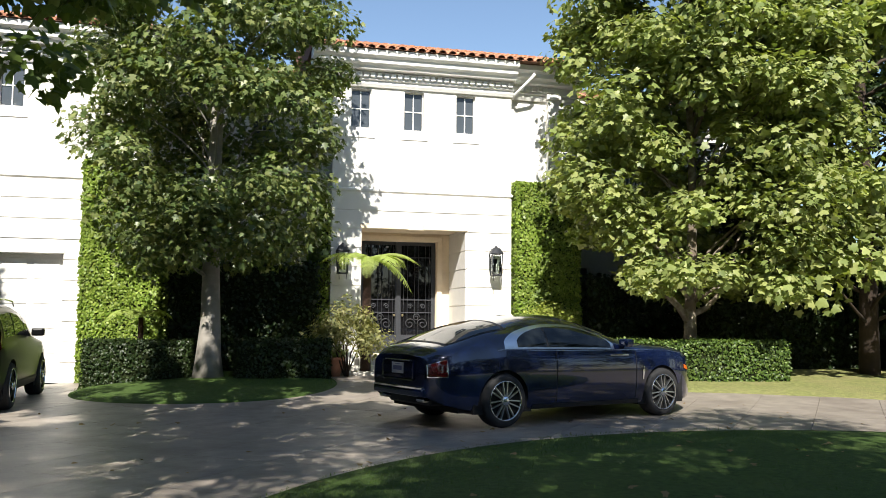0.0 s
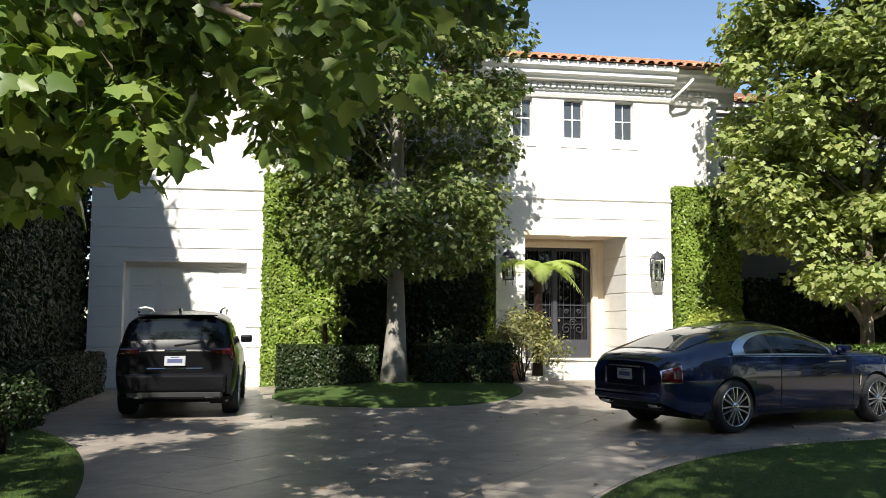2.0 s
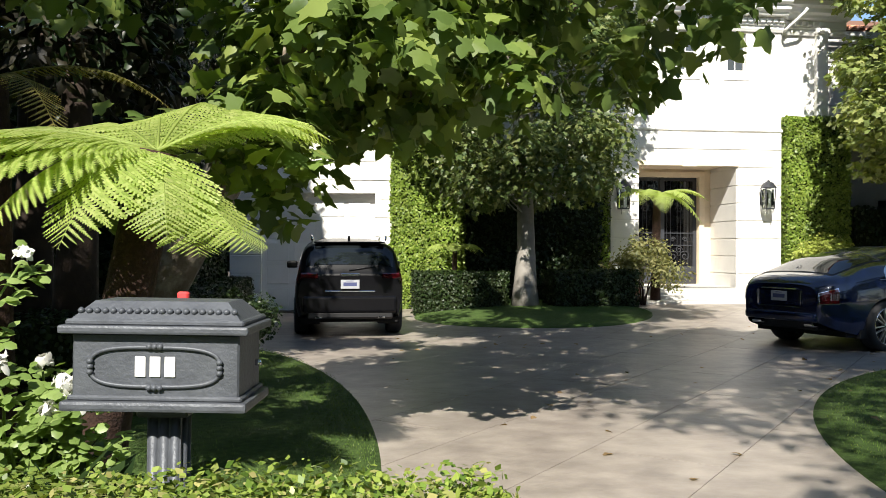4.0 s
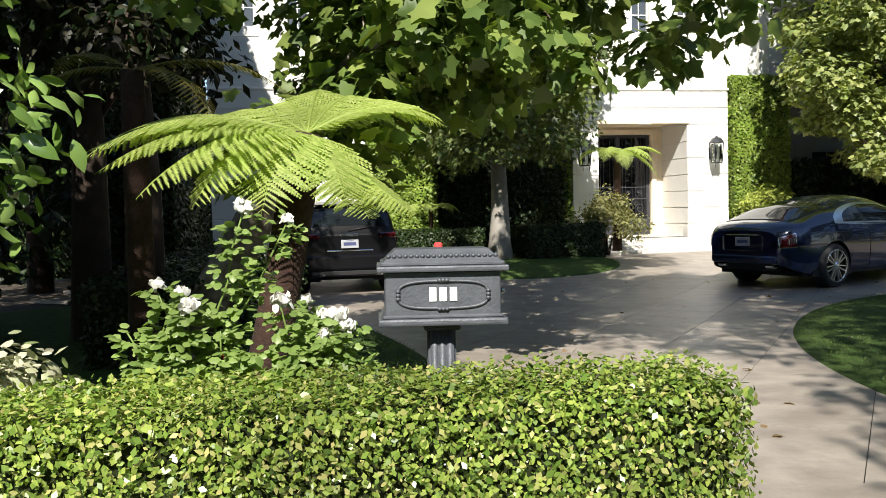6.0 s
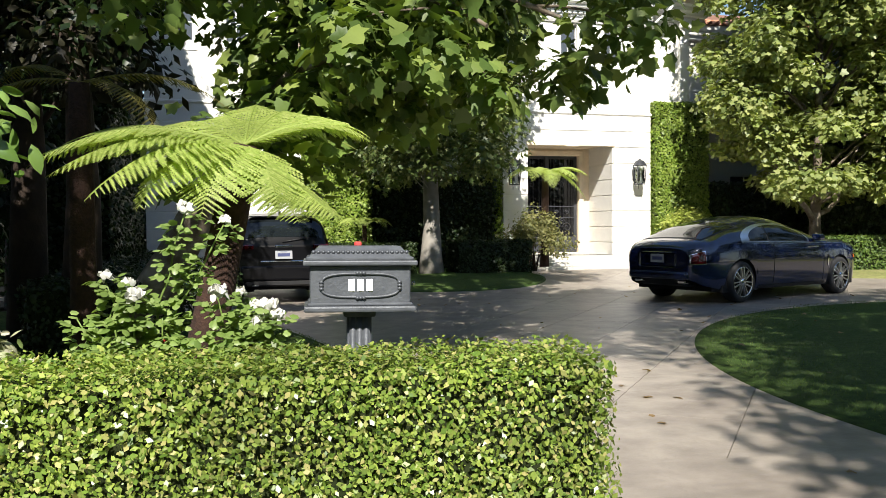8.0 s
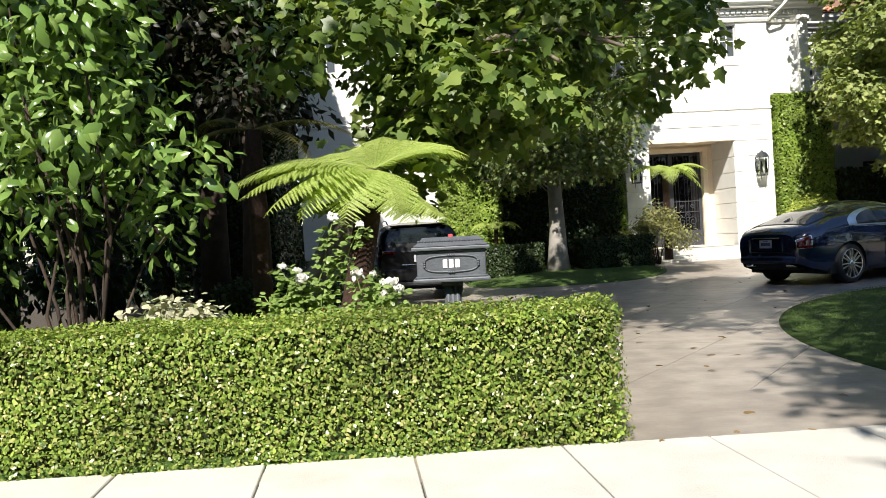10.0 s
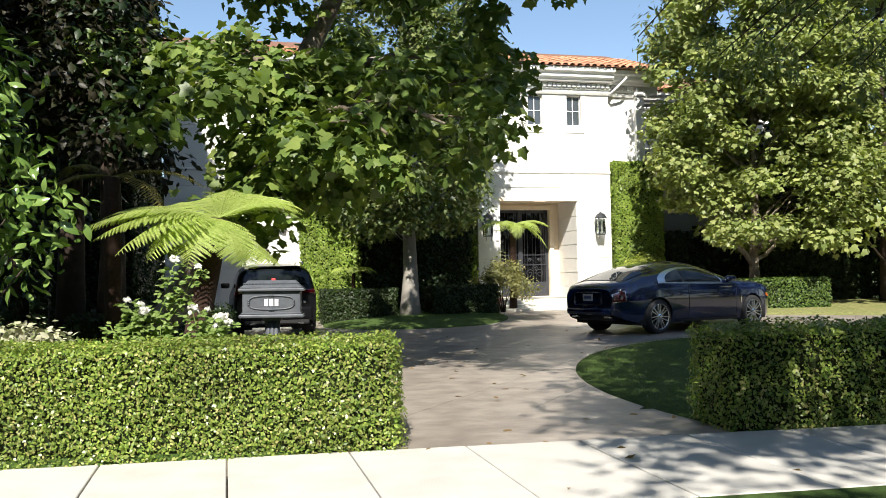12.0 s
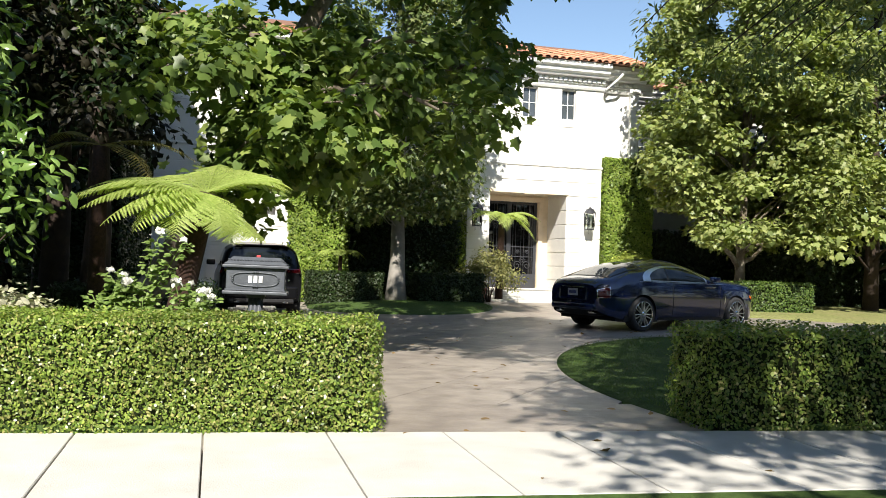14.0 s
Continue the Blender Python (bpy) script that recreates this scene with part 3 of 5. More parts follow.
    vs = [bm.verts.new(p) for p in ((x0, y - 0.62, z), (x1, y - 0.62, z), (x1, y + depth, z + h + 0.2), (x0, y + depth, z + h + 0.2), (x0, y + depth + 4, z), (x1, y + depth + 4, z))]
    bm.faces.new((vs[0], vs[1], vs[2], vs[3]))
    bm.faces.new((vs[3], vs[2], vs[5], vs[4]))
    bm.faces.new((vs[0], vs[3], vs[4]))
    bm.faces.new((vs[1], vs[5], vs[2]))
    bm.faces.new((vs[0], vs[4], vs[5], vs[1]))
    r = part("roof", bm, M_ROOF, house, label)
    n = int((x1 - x0) / 0.245)
    for j in range(rows):
        for k in range(n):
            px = x0 + 0.12 + k * 0.245 + random.uniform(-0.012, 0.012)
            py = y - 0.70 + j * 0.36 * math.cos(SLOPE)
            pz = z + 0.02 + (py - (y - 0.62)) * math.tan(SLOPE)
            part_of("tile", BARREL, r, pose(px, py, pz, math.degrees(SLOPE) - 3 + random.uniform(-1.5, 1.5), 0, random.uniform(-2, 2)))
    return r


roof(1.75, 8.6, F, 4.0, 8, "red clay barrel tile roof over the entrance")
roof(-7.45, -1.0, F, 4.0, 5, "red clay barrel tile roof over the garage")
roof(-1.0, 1.75, R, 3.0, 3, "red clay tile roof over the courtyard wall")
roof(8.6, 17.4, R, 4.0, 3, "red clay tile roof over the side wing")

# porch: steps, recess, cream surround, iron doors
porch = part("porch_floor", boxed(2.9, 5.75, F - 0.9, F + 1.95, 0.0, 0.55, bevel=0.01), M_WALKWAY, house, "pale stone porch landing")
for k, (d, zz) in enumerate(((1.35, 0.42), (1.8, 0.32))):
    part("step", boxed(2.2, 5.95, F - d, F - 0.88, 0.0, zz, bevel=0.012), M_WALKWAY, house)
part("porch_wall", boxed(3.04 - 0.3, 3.04, F + 0.354, F + 1.95, 0.2, 4.0), M_STUCCO, house)
part("porch_wall", boxed(5.63, 5.93, F + 0.354, F + 1.95, 0.2, 4.0), M_STUCCO, house)
part("porch_ceiling", boxed(2.75, 5.93, F + 0.354, F + 2.2, 3.67, 3.9), M_CREAM, house)
part("lintel_moulding", boxed(3.0, 5.67, F - 0.035, F - 0.002, 3.60, 3.72, bevel=0.012), M_CREAM, house)
part("keystone", boxed(4.15, 4.55, F - 0.055, F - 0.003, 3.58, 3.74, bevel=0.015), M_CREAM, house)
DY = F + 1.6
part("door_wall", pierced(bmesh.new(), 3.04, 5.63, 0.2, 3.67, DY, DY + 0.3, [(3.30, 5.26, 0.2, 3.45)]), M_CREAM, house, "cream stone door surround")
part("door_casing", boxed(5.27, 5.42, DY - 0.06, DY - 0.002, 0.55, 3.56, bevel=0.015), M_CREAM, house)
part("door_casing", boxed(3.14, 3.29, DY - 0.06, DY - 0.002, 0.55, 3.56, bevel=0.015), M_CREAM, house)
part("door_casing", boxed(3.14, 5.42, DY - 0.065, DY - 0.003, 3.46, 3.60, bevel=0.015), M_CREAM, house)
door = part("door", pierced(bmesh.new(), 3.30, 5.26, 0.56, 3.45, DY + 0.10, DY + 0.17, [(3.40, 4.20, 1.05, 3.36), (4.36, 5.16, 1.05, 3.36)]), M_GREYIRON, house, "tall dark glazed double door with wrought-iron scrolls")
for a, b in ((3.40, 4.20), (4.36, 5.16)):
    part("pane", boxed(a, b, DY + 0.13, DY + 0.14, 1.05, 3.36), M_DOORGLASS, door)
    c = (a + b) / 2
    for x in (a + 0.06, a + 0.16, c - 0.05, c + 0.05, b - 0.16, b - 0.06):
        part("iron_bar", tube(bmesh.new(), [(x, DY + 0.08, 1.05), (x, DY + 0.08, 3.36)], 0.008, 6), M_GREYIRON, door)
    for zz in (1.62, 1.95, 3.05):
        part("iron_bar", boxed(a, b, DY + 0.07, DY + 0.09, zz - 0.012, zz + 0.012), M_GREYIRON, door)
    for sx, sz, rr, sgn in ((c - 0.17, 1.33, 0.15, 1), (c + 0.17, 1.33, 0.15, -1), (c, 1.50, 0.10, 1), (c - 0.17, 1.78, 0.07, 1), (c + 0.17, 1.78, 0.07, -1), (c, 2.85, 0.10, 1), (c, 2.6, 0.10, -1)):
        pts = [(sx + sgn * (rr * (1 - 0.8 * u)) * math.cos(u * 9), DY + 0.075, sz + (rr * (1 - 0.8 * u)) * math.sin(u * 9)) for u in np.linspace(0, 1, 26)]
        part("iron_scroll", tube(bmesh.new(), pts, 0.011, 5), M_GREYIRON, door)
part("meeting_stile", boxed(4.22, 4.34, DY + 0.06, DY + 0.10, 0.56, 3.45, bevel=0.01), M_GREYIRON, door)
for x in (4.17, 4.39):
    part("door_knob", lathe(bmesh.new(), [(0.005, 0), (0.03, 0.01), (0.035, 0.03), (0.02, 0.05), (0.005, 0.052)], 12, 'Y', Matrix.Translation((x, DY + 0.03, 1.55))), mat("brass", (0.55, 0.45, 0.28), 0.3, 1.0), door)
part("threshold", boxed(3.2, 5.4, DY - 0.1, DY + 0.2, 0.55, 0.575, bevel=0.006), M_CREAM, house)
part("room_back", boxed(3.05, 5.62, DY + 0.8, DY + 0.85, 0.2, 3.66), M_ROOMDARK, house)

# garage door: raised panels in a frame
gd = part("garage_door", boxed(GAR[0], GAR[1], F + 0.24, F + 0.30, 0.01, GAR[3]), M_TRIM, house, "white panelled garage door")
for i in range(4):
    for k in range(5):
        w, hh = (GAR[1] - GAR[0] - 0.1) / 4, (GAR[3] - 0.1) / 5
        a, c = GAR[0] + 0.05 + i * w, 0.05 + k * hh
        part("panel", boxed(a + 0.06, a + w - 0.06, F + 0.222, F + 0.239, c + 0.05, c + hh - 0.05, bevel=0.014), M_TRIM, gd)
part("garage_lintel", boxed(GAR[0] - 0.02, GAR[1] + 0.02, F - 0.03, F - 0.002, GAR[3], GAR[3] + 0.10, bevel=0.01), M_STUCCO, house)

# balcony on the wing
part("balcony_slab", boxed(8.06, 12.6, R - 1.2, R - 0.002, 4.42, 4.62, bevel=0.02), M_STUCCO, house)
rail = part("balcony_rail", boxed(8.06, 12.6, R - 1.18, R - 1.12, 5.52, 5.57, bevel=0.01), M_TRIM, house, "pale balcony balustrade")
for k in range(38):
    part("baluster", tube(bmesh.new(), [(8.15 + k * 0.12, R - 1.15, 4.62), (8.15 + k * 0.12, R - 1.15, 5.52)], 0.016, 6), M_TRIM, rail)


def lantern(x, y, z):
    t = thing("wall_lantern", pose(x, y, z), "weathered grey-green metal wall lantern with glass sides", "lantern", "lanterns beside the entrance")
    part("roof_cap", lathe(bmesh.new(), [(0.21, 0.0), (0.20, 0.02), (0.15, 0.09), (0.13, 0.13), (0.05, 0.16), (0.02, 0.2)], 4, 'Z', pose(0, 0, 0.0, 0, 0, 45)), M_GREYIRON, t)
    for sx in (-1, 1):
        for sy in (-1, 1):
            part("corner_bar", tube(bmesh.new(), [(sx * 0.13, sy * 0.13, 0), (sx * 0.105, sy * 0.105, -0.50)], 0.014, 6), M_GREYIRON, t)
    part("base", boxed(-0.12, 0.12, -0.12, 0.12, -0.53, -0.50, bevel=0.01), M_GREYIRON, t)
    part("glass", boxed(-0.10, 0.10, -0.10, 0.10, -0.49, -0.02), M_LANTERNGLASS, t)
    part("candle", lathe(bmesh.new(), [(0.018, -0.49), (0.018, -0.28), (0.006, -0.24)], 8), M_TRIM, t)
    part("bracket", boxed(-0.05, 0.05, 0.11, 0.26, -0.30, -0.22, bevel=0.01), M_GREYIRON, t)
    part("wall_plate", boxed(-0.09, 0.09, 0.24, 0.262, -0.42, -0.10, bevel=0.008), M_GREYIRON, t)
    for sx in (-1, 1):
        part("drop_foot", tube(bmesh.new(), [(sx * 0.09, -0.09, -0.53), (sx * 0.08, -0.09, -0.66)], 0.008, 5), M_GREYIRON, t)
    return t


M_LANTERNGLASS = glass_mat("lantern_glass", (0.8, 0.85, 0.82), 1.0)
lantern(6.30, F - 0.28, 3.05)
lantern(2.56, F - 0.28, 3.02)

# ---- plants ----
def crown(centres, radii, per, size, shape, material, up=0.6, droop=0.3, flat=0.7, name="crown"):
    """Leaf clumps round centres: many leaves each, facing up and outward, tips hanging a little."""
    c = np.repeat(np.asarray(centres, float), per, 0)
    r = np.repeat(np.asarray(radii, float), per)[:, None]
    d = rand_dirs(len(c)) * np.array([1, 1, flat])
    rad = rng.random((len(c), 1)) ** 0.45
    pos = c + d * r * rad
    nrm = d * 0.7 + np.array([0, 0, up]) + 0.45 * rng.normal(size=pos.shape)
    tip = d + np.array([0, 0, -droop]) + 0.6 * rng.normal(size=pos.shape)
    s = size * np.clip(rng.normal(1, 0.28, len(c)), 0.45, 1.7)
    return leaves(name, pos, nrm, tip, s, shape, material)


def limbs(base, radius, spine, branches, n=9):
    bm = bmesh.new()
    tube(bm, spine, radius, 12)
    for pts, r0 in branches:
        tube(bm, pts, [r0 * (1 - 0.75 * k / (len(pts) - 1)) for k in range(len(pts))], 6)
    return bm


def wavy(a, b, n=5, wob=0.12):
    a, b = Vector(a), Vector(b)
    L = (b - a).length
    return [a.lerp(b, k / n) + (Vector((random.gauss(0, 1), random.gauss(0, 1), random.gauss(0, 0.6))) * wob * L / n if 0 < k < n else Vector()) + Vector((0, 0, -0.10 * L * math.sin(math.pi * k / n) * -1)) for k in range(n + 1)]


def flared(spine, r0, r1, flare=1.5):
    n = len(spine)
    return [(r0 + (r1 - r0) * k / (n - 1)) * (1 + (flare - 1) * math.exp(-k * 1.4)) for k in range(n)]


# the tree on the island lawn
def island_tree():
    bx, by = -0.36, 18.05
    t = thing("courtyard_tree", pose(bx, by, 0.2), "slim pale-barked tree with dense pointed leaves on the island lawn", "tree")
    spine = [(0, 0, 0), (0.0, 0, 0.5), (0.02, 0.0, 1.2), (0.0, 0.02, 2.4), (0.02, 0, 4.5), (0.05, 0.03, 7), (0.03, 0, 9.5), (0, 0, 11.5)]
    cs, rs, br = [], [], []
    for k in range(210):
        z = 2.4 + 9.8 * rng.random() ** 0.9
        reach = (1.40 + 1.05 * min(1, (z - 2.3) / 2.2)) * (1.0 if z < 7.5 else max(0.35, 1 - (z - 7.5) / 7.5))
        a = rng.random() * 2 * math.pi
        r = reach * (0.35 + 0.65 * rng.random() ** 0.5)
        x, y = r * math.cos(a), 0.85 * r * math.sin(a)
        if y > 2.0:
            y = 2.0
        cs.append((x, y, z))
        rs.append(rng.uniform(0.5, 0.9))
        if k % 5 == 0:
            br.append((wavy((0, 0, max(2.0, z - 0.55 * r - 0.4)), (x, y, z)), 0.014 + 0.005 * r))
    part("trunk", limbs(None, [0.33, 0.255, 0.20, 0.17, 0.14, 0.10, 0.06, 0.03], spine, br), M_BARK_GREY, t)
    part_of("crown", crown(cs, rs, 290, 0.122, LEAF_STAR, M_LEAF_TREE, droop=0.6), t)
    return t


island_tree()


def side_tree():
    t = thing("forked_tree", pose(9.95, 17.5, 0.25), "spreading low-forked plane tree with yellow-green leaves", "tree")
    spine = [(0, 0, 0), (0.0, 0, 0.6), (0.0, 0, 1.4), (0.08, 0.02, 2.5), (0.10, 0, 4.5), (0.05, 0.03, 7), (0.03, 0, 9.5)]
    cs, rs, br = [], [], []
    br.append(([(0, 0, 1.15), (-0.35, -0.1, 1.55), (-0.85, -0.2, 1.95), (-1.3, -0.3, 2.5), (-1.9, -0.4, 3.2)], 0.09))
    br.append(([(0, 0, 1.35), (0.35, -0.05, 1.5), (0.6, -0.1, 1.75), (0.75, -0.1, 2.3), (1.2, -0.2, 3.2)], 0.085))
    for k in range(300):
        z = 1.95 + 10.8 * rng.random() ** 1.1
        reach = (2.35 + 0.95 * min(1, max(0.0, z - 2.2) / 2.0)) * (1.0 if z < 8 else max(0.4, 1 - (z - 8) / 8))
        a = rng.random() * 2 * math.pi
        r = reach * (0.3 + 0.7 * rng.random() ** 0.5)
        x, y = r * math.cos(a) + 0.45, 0.8 * r * math.sin(a) - 0.2
        cs.append((x, y, z))
        rs.append(rng.uniform(0.55, 1.0))
        if k % 6 == 0:
            br.append((wavy((0.05, 0, max(1.6, z - 0.6 * r - 0.4)), (x, y, z)), 0.02 + 0.008 * r))
    part("trunk", limbs(None, flared(spine, 0.17, 0.05, 1.3), spine, br), M_BARK_PALE, t)
    part_of("crown", crown(cs, rs, 290, 0.122, LEAF_LOBED, M_LEAF_SUNTREE, up=0.8, droop=0.3, flat=0.6), t)
    return t


side_tree()


def backdrop_tree(x, y, h, r, n, material, size=0.22, label="dark evergreen tree at the garden's edge", low=0.8, per=90, group="boundary trees", shape=LEAF_SIMPLE):
    t = thing("garden_tree", pose(x, y, 0.1), label, "tree", group)
    spine = [(0, 0, 0), (0.05, 0, h * 0.3), (0, 0.05, h * 0.6), (0, 0, h * 0.92)]
    cs, rs, br = [], [], []
    for k in range(n):
        z = low + (h - low) * rng.random()
        a = rng.random() * 2 * math.pi
        rr = r * (0.3 + 0.7 * rng.random() ** 0.5) * (1 - 0.55 * max(0, (z / h - 0.6) / 0.4))
        cs.append((rr * math.cos(a), rr * math.sin(a), z))
        rs.append(rng.uniform(0.5, 0.95))
        if k % 4 == 0:
            br.append((wavy((0, 0, max(0.5, z - 0.8)), cs[-1], 4), 0.05))
    part("trunk", limbs(None, [0.24, 0.18, 0.12, 0.03], spine, br), M_BARK_DARK, t)
    part_of("crown", crown(cs, rs, per, size, shape, material), t)
    return t


backdrop_tree(14.6, 17.5, 12, 3.0, 110, M_LEAF_SUNTREE, 0.19, "leafy plane tree beside the side wing", low=2.0, shape=LEAF_LOBED, per=130)
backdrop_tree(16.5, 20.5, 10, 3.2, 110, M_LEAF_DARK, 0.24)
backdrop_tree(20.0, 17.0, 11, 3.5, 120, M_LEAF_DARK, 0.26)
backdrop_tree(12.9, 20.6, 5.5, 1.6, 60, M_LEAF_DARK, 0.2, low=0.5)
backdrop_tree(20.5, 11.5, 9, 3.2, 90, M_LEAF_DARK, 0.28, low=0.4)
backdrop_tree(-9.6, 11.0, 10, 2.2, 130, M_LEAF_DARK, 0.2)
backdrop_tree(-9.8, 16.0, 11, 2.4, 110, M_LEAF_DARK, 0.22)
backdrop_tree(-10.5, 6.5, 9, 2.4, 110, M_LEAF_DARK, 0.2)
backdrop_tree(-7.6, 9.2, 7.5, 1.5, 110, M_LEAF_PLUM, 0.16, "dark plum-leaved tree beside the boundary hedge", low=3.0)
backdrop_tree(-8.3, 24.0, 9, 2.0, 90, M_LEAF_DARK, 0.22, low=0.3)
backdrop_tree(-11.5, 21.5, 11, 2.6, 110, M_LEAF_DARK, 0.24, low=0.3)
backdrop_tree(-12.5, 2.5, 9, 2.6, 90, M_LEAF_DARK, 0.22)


# the leaning plane tree whose boughs hang over the drive
def plane_tree():
    bx, by = -6.42, 7.4
    t = thing("plane_tree", pose(bx, by, 0.0), "leaning mottled plane tree with boughs hanging over the drive", "tree")
    W = lambda x, y, z: (x - bx, y - by, z)
    spine = [W(-6.45, 7.4, -0.1), W(-6.3, 7.38, 0.4), W(-5.88, 7.3, 1.1), W(-5.36, 7.2, 2.05), W(-4.83, 7.1, 3.05), W(-4.28, 7.0, 4.1), W(-3.7, 6.9, 5.3), W(-3.1, 6.9, 7.0), W(-2.8, 6.9, 9.0)]
    ends = []
    cs, rs, br = [], [], []
    # the last six boughs are unseen, added only to shade island and drive
    boughs = [((-4.83, 7.1, 3.05), (-1.6, 5.7, 3.9)), ((-4.6, 7.1, 3.5), (-3.4, 4.6, 3.0)), ((-4.28, 7.0, 4.1), (-1.1, 8.3, 4.6)), ((-3.7, 6.9, 5.3), (-1.0, 4.4, 5.2)),
              ((-4.6, 7.1, 3.5), (-5.6, 5.0, 3.6)), ((-3.7, 6.9, 5.3), (-5.5, 5.2, 5.6)), ((-3.4, 6.9, 6.1), (-0.6, 6.3, 7.0)), ((-4.28, 7.0, 4.1), (-2.6, 9.6, 4.6)), ((-3.4, 6.9, 6.1), (-4.9, 9.0, 6.8)),
              ((-5.36, 7.2, 2.05), (-4.5, 5.2, 2.85)), ((-4.83, 7.1, 3.05), (-3.9, 5.4, 2.75)), ((-4.6, 7.1, 3.5), (-2.6, 5.0, 3.2)), ((-4.28, 7.0, 4.1), (-6.2, 8.6, 5.0)), ((-3.1, 6.9, 7.0), (-2.0, 4.8, 8.2)), ((-3.1, 6.9, 7.0), (-1.0, 8.4, 8.6)), ((-3.1, 6.9, 7), (-5, 6.2, 8.4)), ((-3.1, 6.9, 7.0), (-1.5, 10.5, 7.2)), ((-2.8, 6.9, 9.0), (-0.5, 9.5, 9.5)), ((-3.1, 6.9, 7.0), (0.1, 9.0, 7.8)), ((-2.8, 6.9, 9.0), (-2.5, 10.2, 10.0)), ((-2.8, 6.9, 9.0), (0.2, 7.5, 9.8)), ((-3.1, 6.9, 7.0), (-3.6, 10.4, 8.0))]
    for a, b in boughs:
        pts = wavy(W(*a), W(*b), 6, 0.10)
        br.append((pts, 0.075))
        for k in range(9):
            u = 0.30 + 0.70 * (k / 8)
            i = min(5, int(u * 6))
            p = Vector(pts[i]).lerp(Vector(pts[i + 1]), u * 6 - i) if i < 6 else Vector(pts[-1])
            off = Vector((random.gauss(0, 0.42), random.gauss(0, 0.42), random.gauss(-0.18, 0.32)))
            cs.append(tuple(p + off))
            rs.append(random.uniform(0.35, 0.62))
            if k % 2:
                br.append((wavy(p, p + off * 1.15, 3), 0.016))
    part("trunk", limbs(None, [0.30, 0.24, 0.20, 0.185, 0.17, 0.155, 0.13, 0.10, 0.05], spine, br), M_BARK_PALE, t)
    part_of("crown", crown(cs, rs, 115, 0.128, LEAF_LOBED, M_LEAF_PLANE, up=0.6, droop=0.8, flat=0.8), t)
    return t


plane_tree()
backdrop_tree(-6.9, 8.3, 5.5, 0.8, 26, M_LEAF_DARK, 0.15, "second dark trunk beside the leaning plane tree", low=3.2, per=60, group="")


# street trees over the pavement, crowns placed unseen for shade; only the first's hanging twigs show
def street_tree(x, y, cx, cy, cz, rx, ry, rz, n, low_twigs=()):
    t = thing("street_tree", pose(x, y, 0), "tall street tree over the pavement, its unseen crown placed for shade", "tree", "street trees")
    spine = [(0, 0, -0.1), (0, 0, 1.5), (0.05, 0.05, 3.5), ((cx - x) * 0.3, (cy - y) * 0.3, 5.5), ((cx - x) * 0.6, (cy - y) * 0.6, cz)]
    cs, rs, br = [], [], []
    for k in range(n):
        d = rand_dirs(1)[0] * rng.random() ** 0.4
        p = (cx - x + d[0] * rx, cy - y + d[1] * ry, cz + d[2] * rz)
        cs.append(p)
        rs.append(rng.uniform(0.5, 0.95))
        if k % 6 == 0:
            br.append((wavy(spine[3], p, 4), 0.018))
    for a, b in low_twigs:
        pts = wavy((a[0] - x, a[1] - y, a[2]), (b[0] - x, b[1] - y, b[2]), 6, 0.06)
        br.append((pts, 0.022))
        for q in pts[1:]:
            for _ in range(3):
                cs.append(tuple(Vector(q) + Vector((random.gauss(0, 0.16), random.gauss(0, 0.16), random.gauss(-0.05, 0.14)))))
                rs.append(random.uniform(0.16, 0.32))
    part("trunk", limbs(None, [0.32, 0.27, 0.24, 0.20, 0.10], spine, br), M_BARK_DARK, t)
    me = [crown([c], [r], 95 if r > 0.4 else 34, 0.19 if r > 0.4 else 0.085, LEAF_NARROW if r < 0.4 else LEAF_SIMPLE, M_LEAF_TREE, droop=0.5) for c, r in zip(cs, rs)]
    part_of("crown", merged("crown", me, M_LEAF_TREE), t)
    return t


street_tree(6.5, -4.6, -0.3, -0.7, 9.8, 5.9, 4.9, 2.0, 290,
            [((2.5, -0.5, 6.2), (-1.1, 2.8, 3.75)), ((3.0, 0.3, 5.6), (-0.5, 2.3, 3.45)), ((2.5, 0, 5.6), (0.2, 2.3, 3.5)), ((3.5, 0.2, 5.4), (0.9, 2.0, 3.35)), ((4.0, 1.0, 5.4), (1.7, 2.8, 3.6)), ((3.5, 0, 5.0), (1.4, 2.2, 3.7)), ((4.5, 0.5, 5.0), (2.6, 3.0, 3.8)), ((3, 0, 5.2), (-0.2, 1.8, 3.55)), ((3, 0.5, 5.6), (0.5, 3.2, 3.9))]
            + [((3.5 + 0.12 * k, -0.5, 6.0), (-0.7 + 0.27 * k, 2.2 + 0.9 * math.sin(k * 2.3), 3.85 + 0.35 * math.sin(k * 1.7))) for k in range(18)])
# unseen crown that dapples the pavement, right hedge and near drive
street_tree(1.5, -9.5, 0.65, -7.7, 8.4, 6.0, 4.7, 2.0, 500)
# unseen tree added to darken the side lawn and its box hedges
street_tree(-12.5, -3.4, -10.6, -1.5, 9.4, 2.8, 2.3, 1.6, 110)


# unseen trees across the street and along the sides, added to block low sky
def unseen_far_tree(x, y, h, r):
    t = thing("unseen_far_tree", pose(x, y, 0), "large unseen tree added to block low sky light", "tree", "trees across the street")
    cs = np.stack([rng.normal(0, r * 0.5, 60), rng.normal(0, r * 0.5, 60), rng.uniform(1.5, h, 60)], -1)
    part("trunk", tube(bmesh.new(), [(0, 0, -0.1), (0.1, 0, h * 0.4), (0, 0.1, h * 0.8)], [0.3, 0.22, 0.06], 10), M_BARK_DARK, t)
    part_of("crown", crown(cs, rng.uniform(0.9, 1.6, 60), 90, 0.42, LEAF_SIMPLE, M_LEAF_DARK), t)


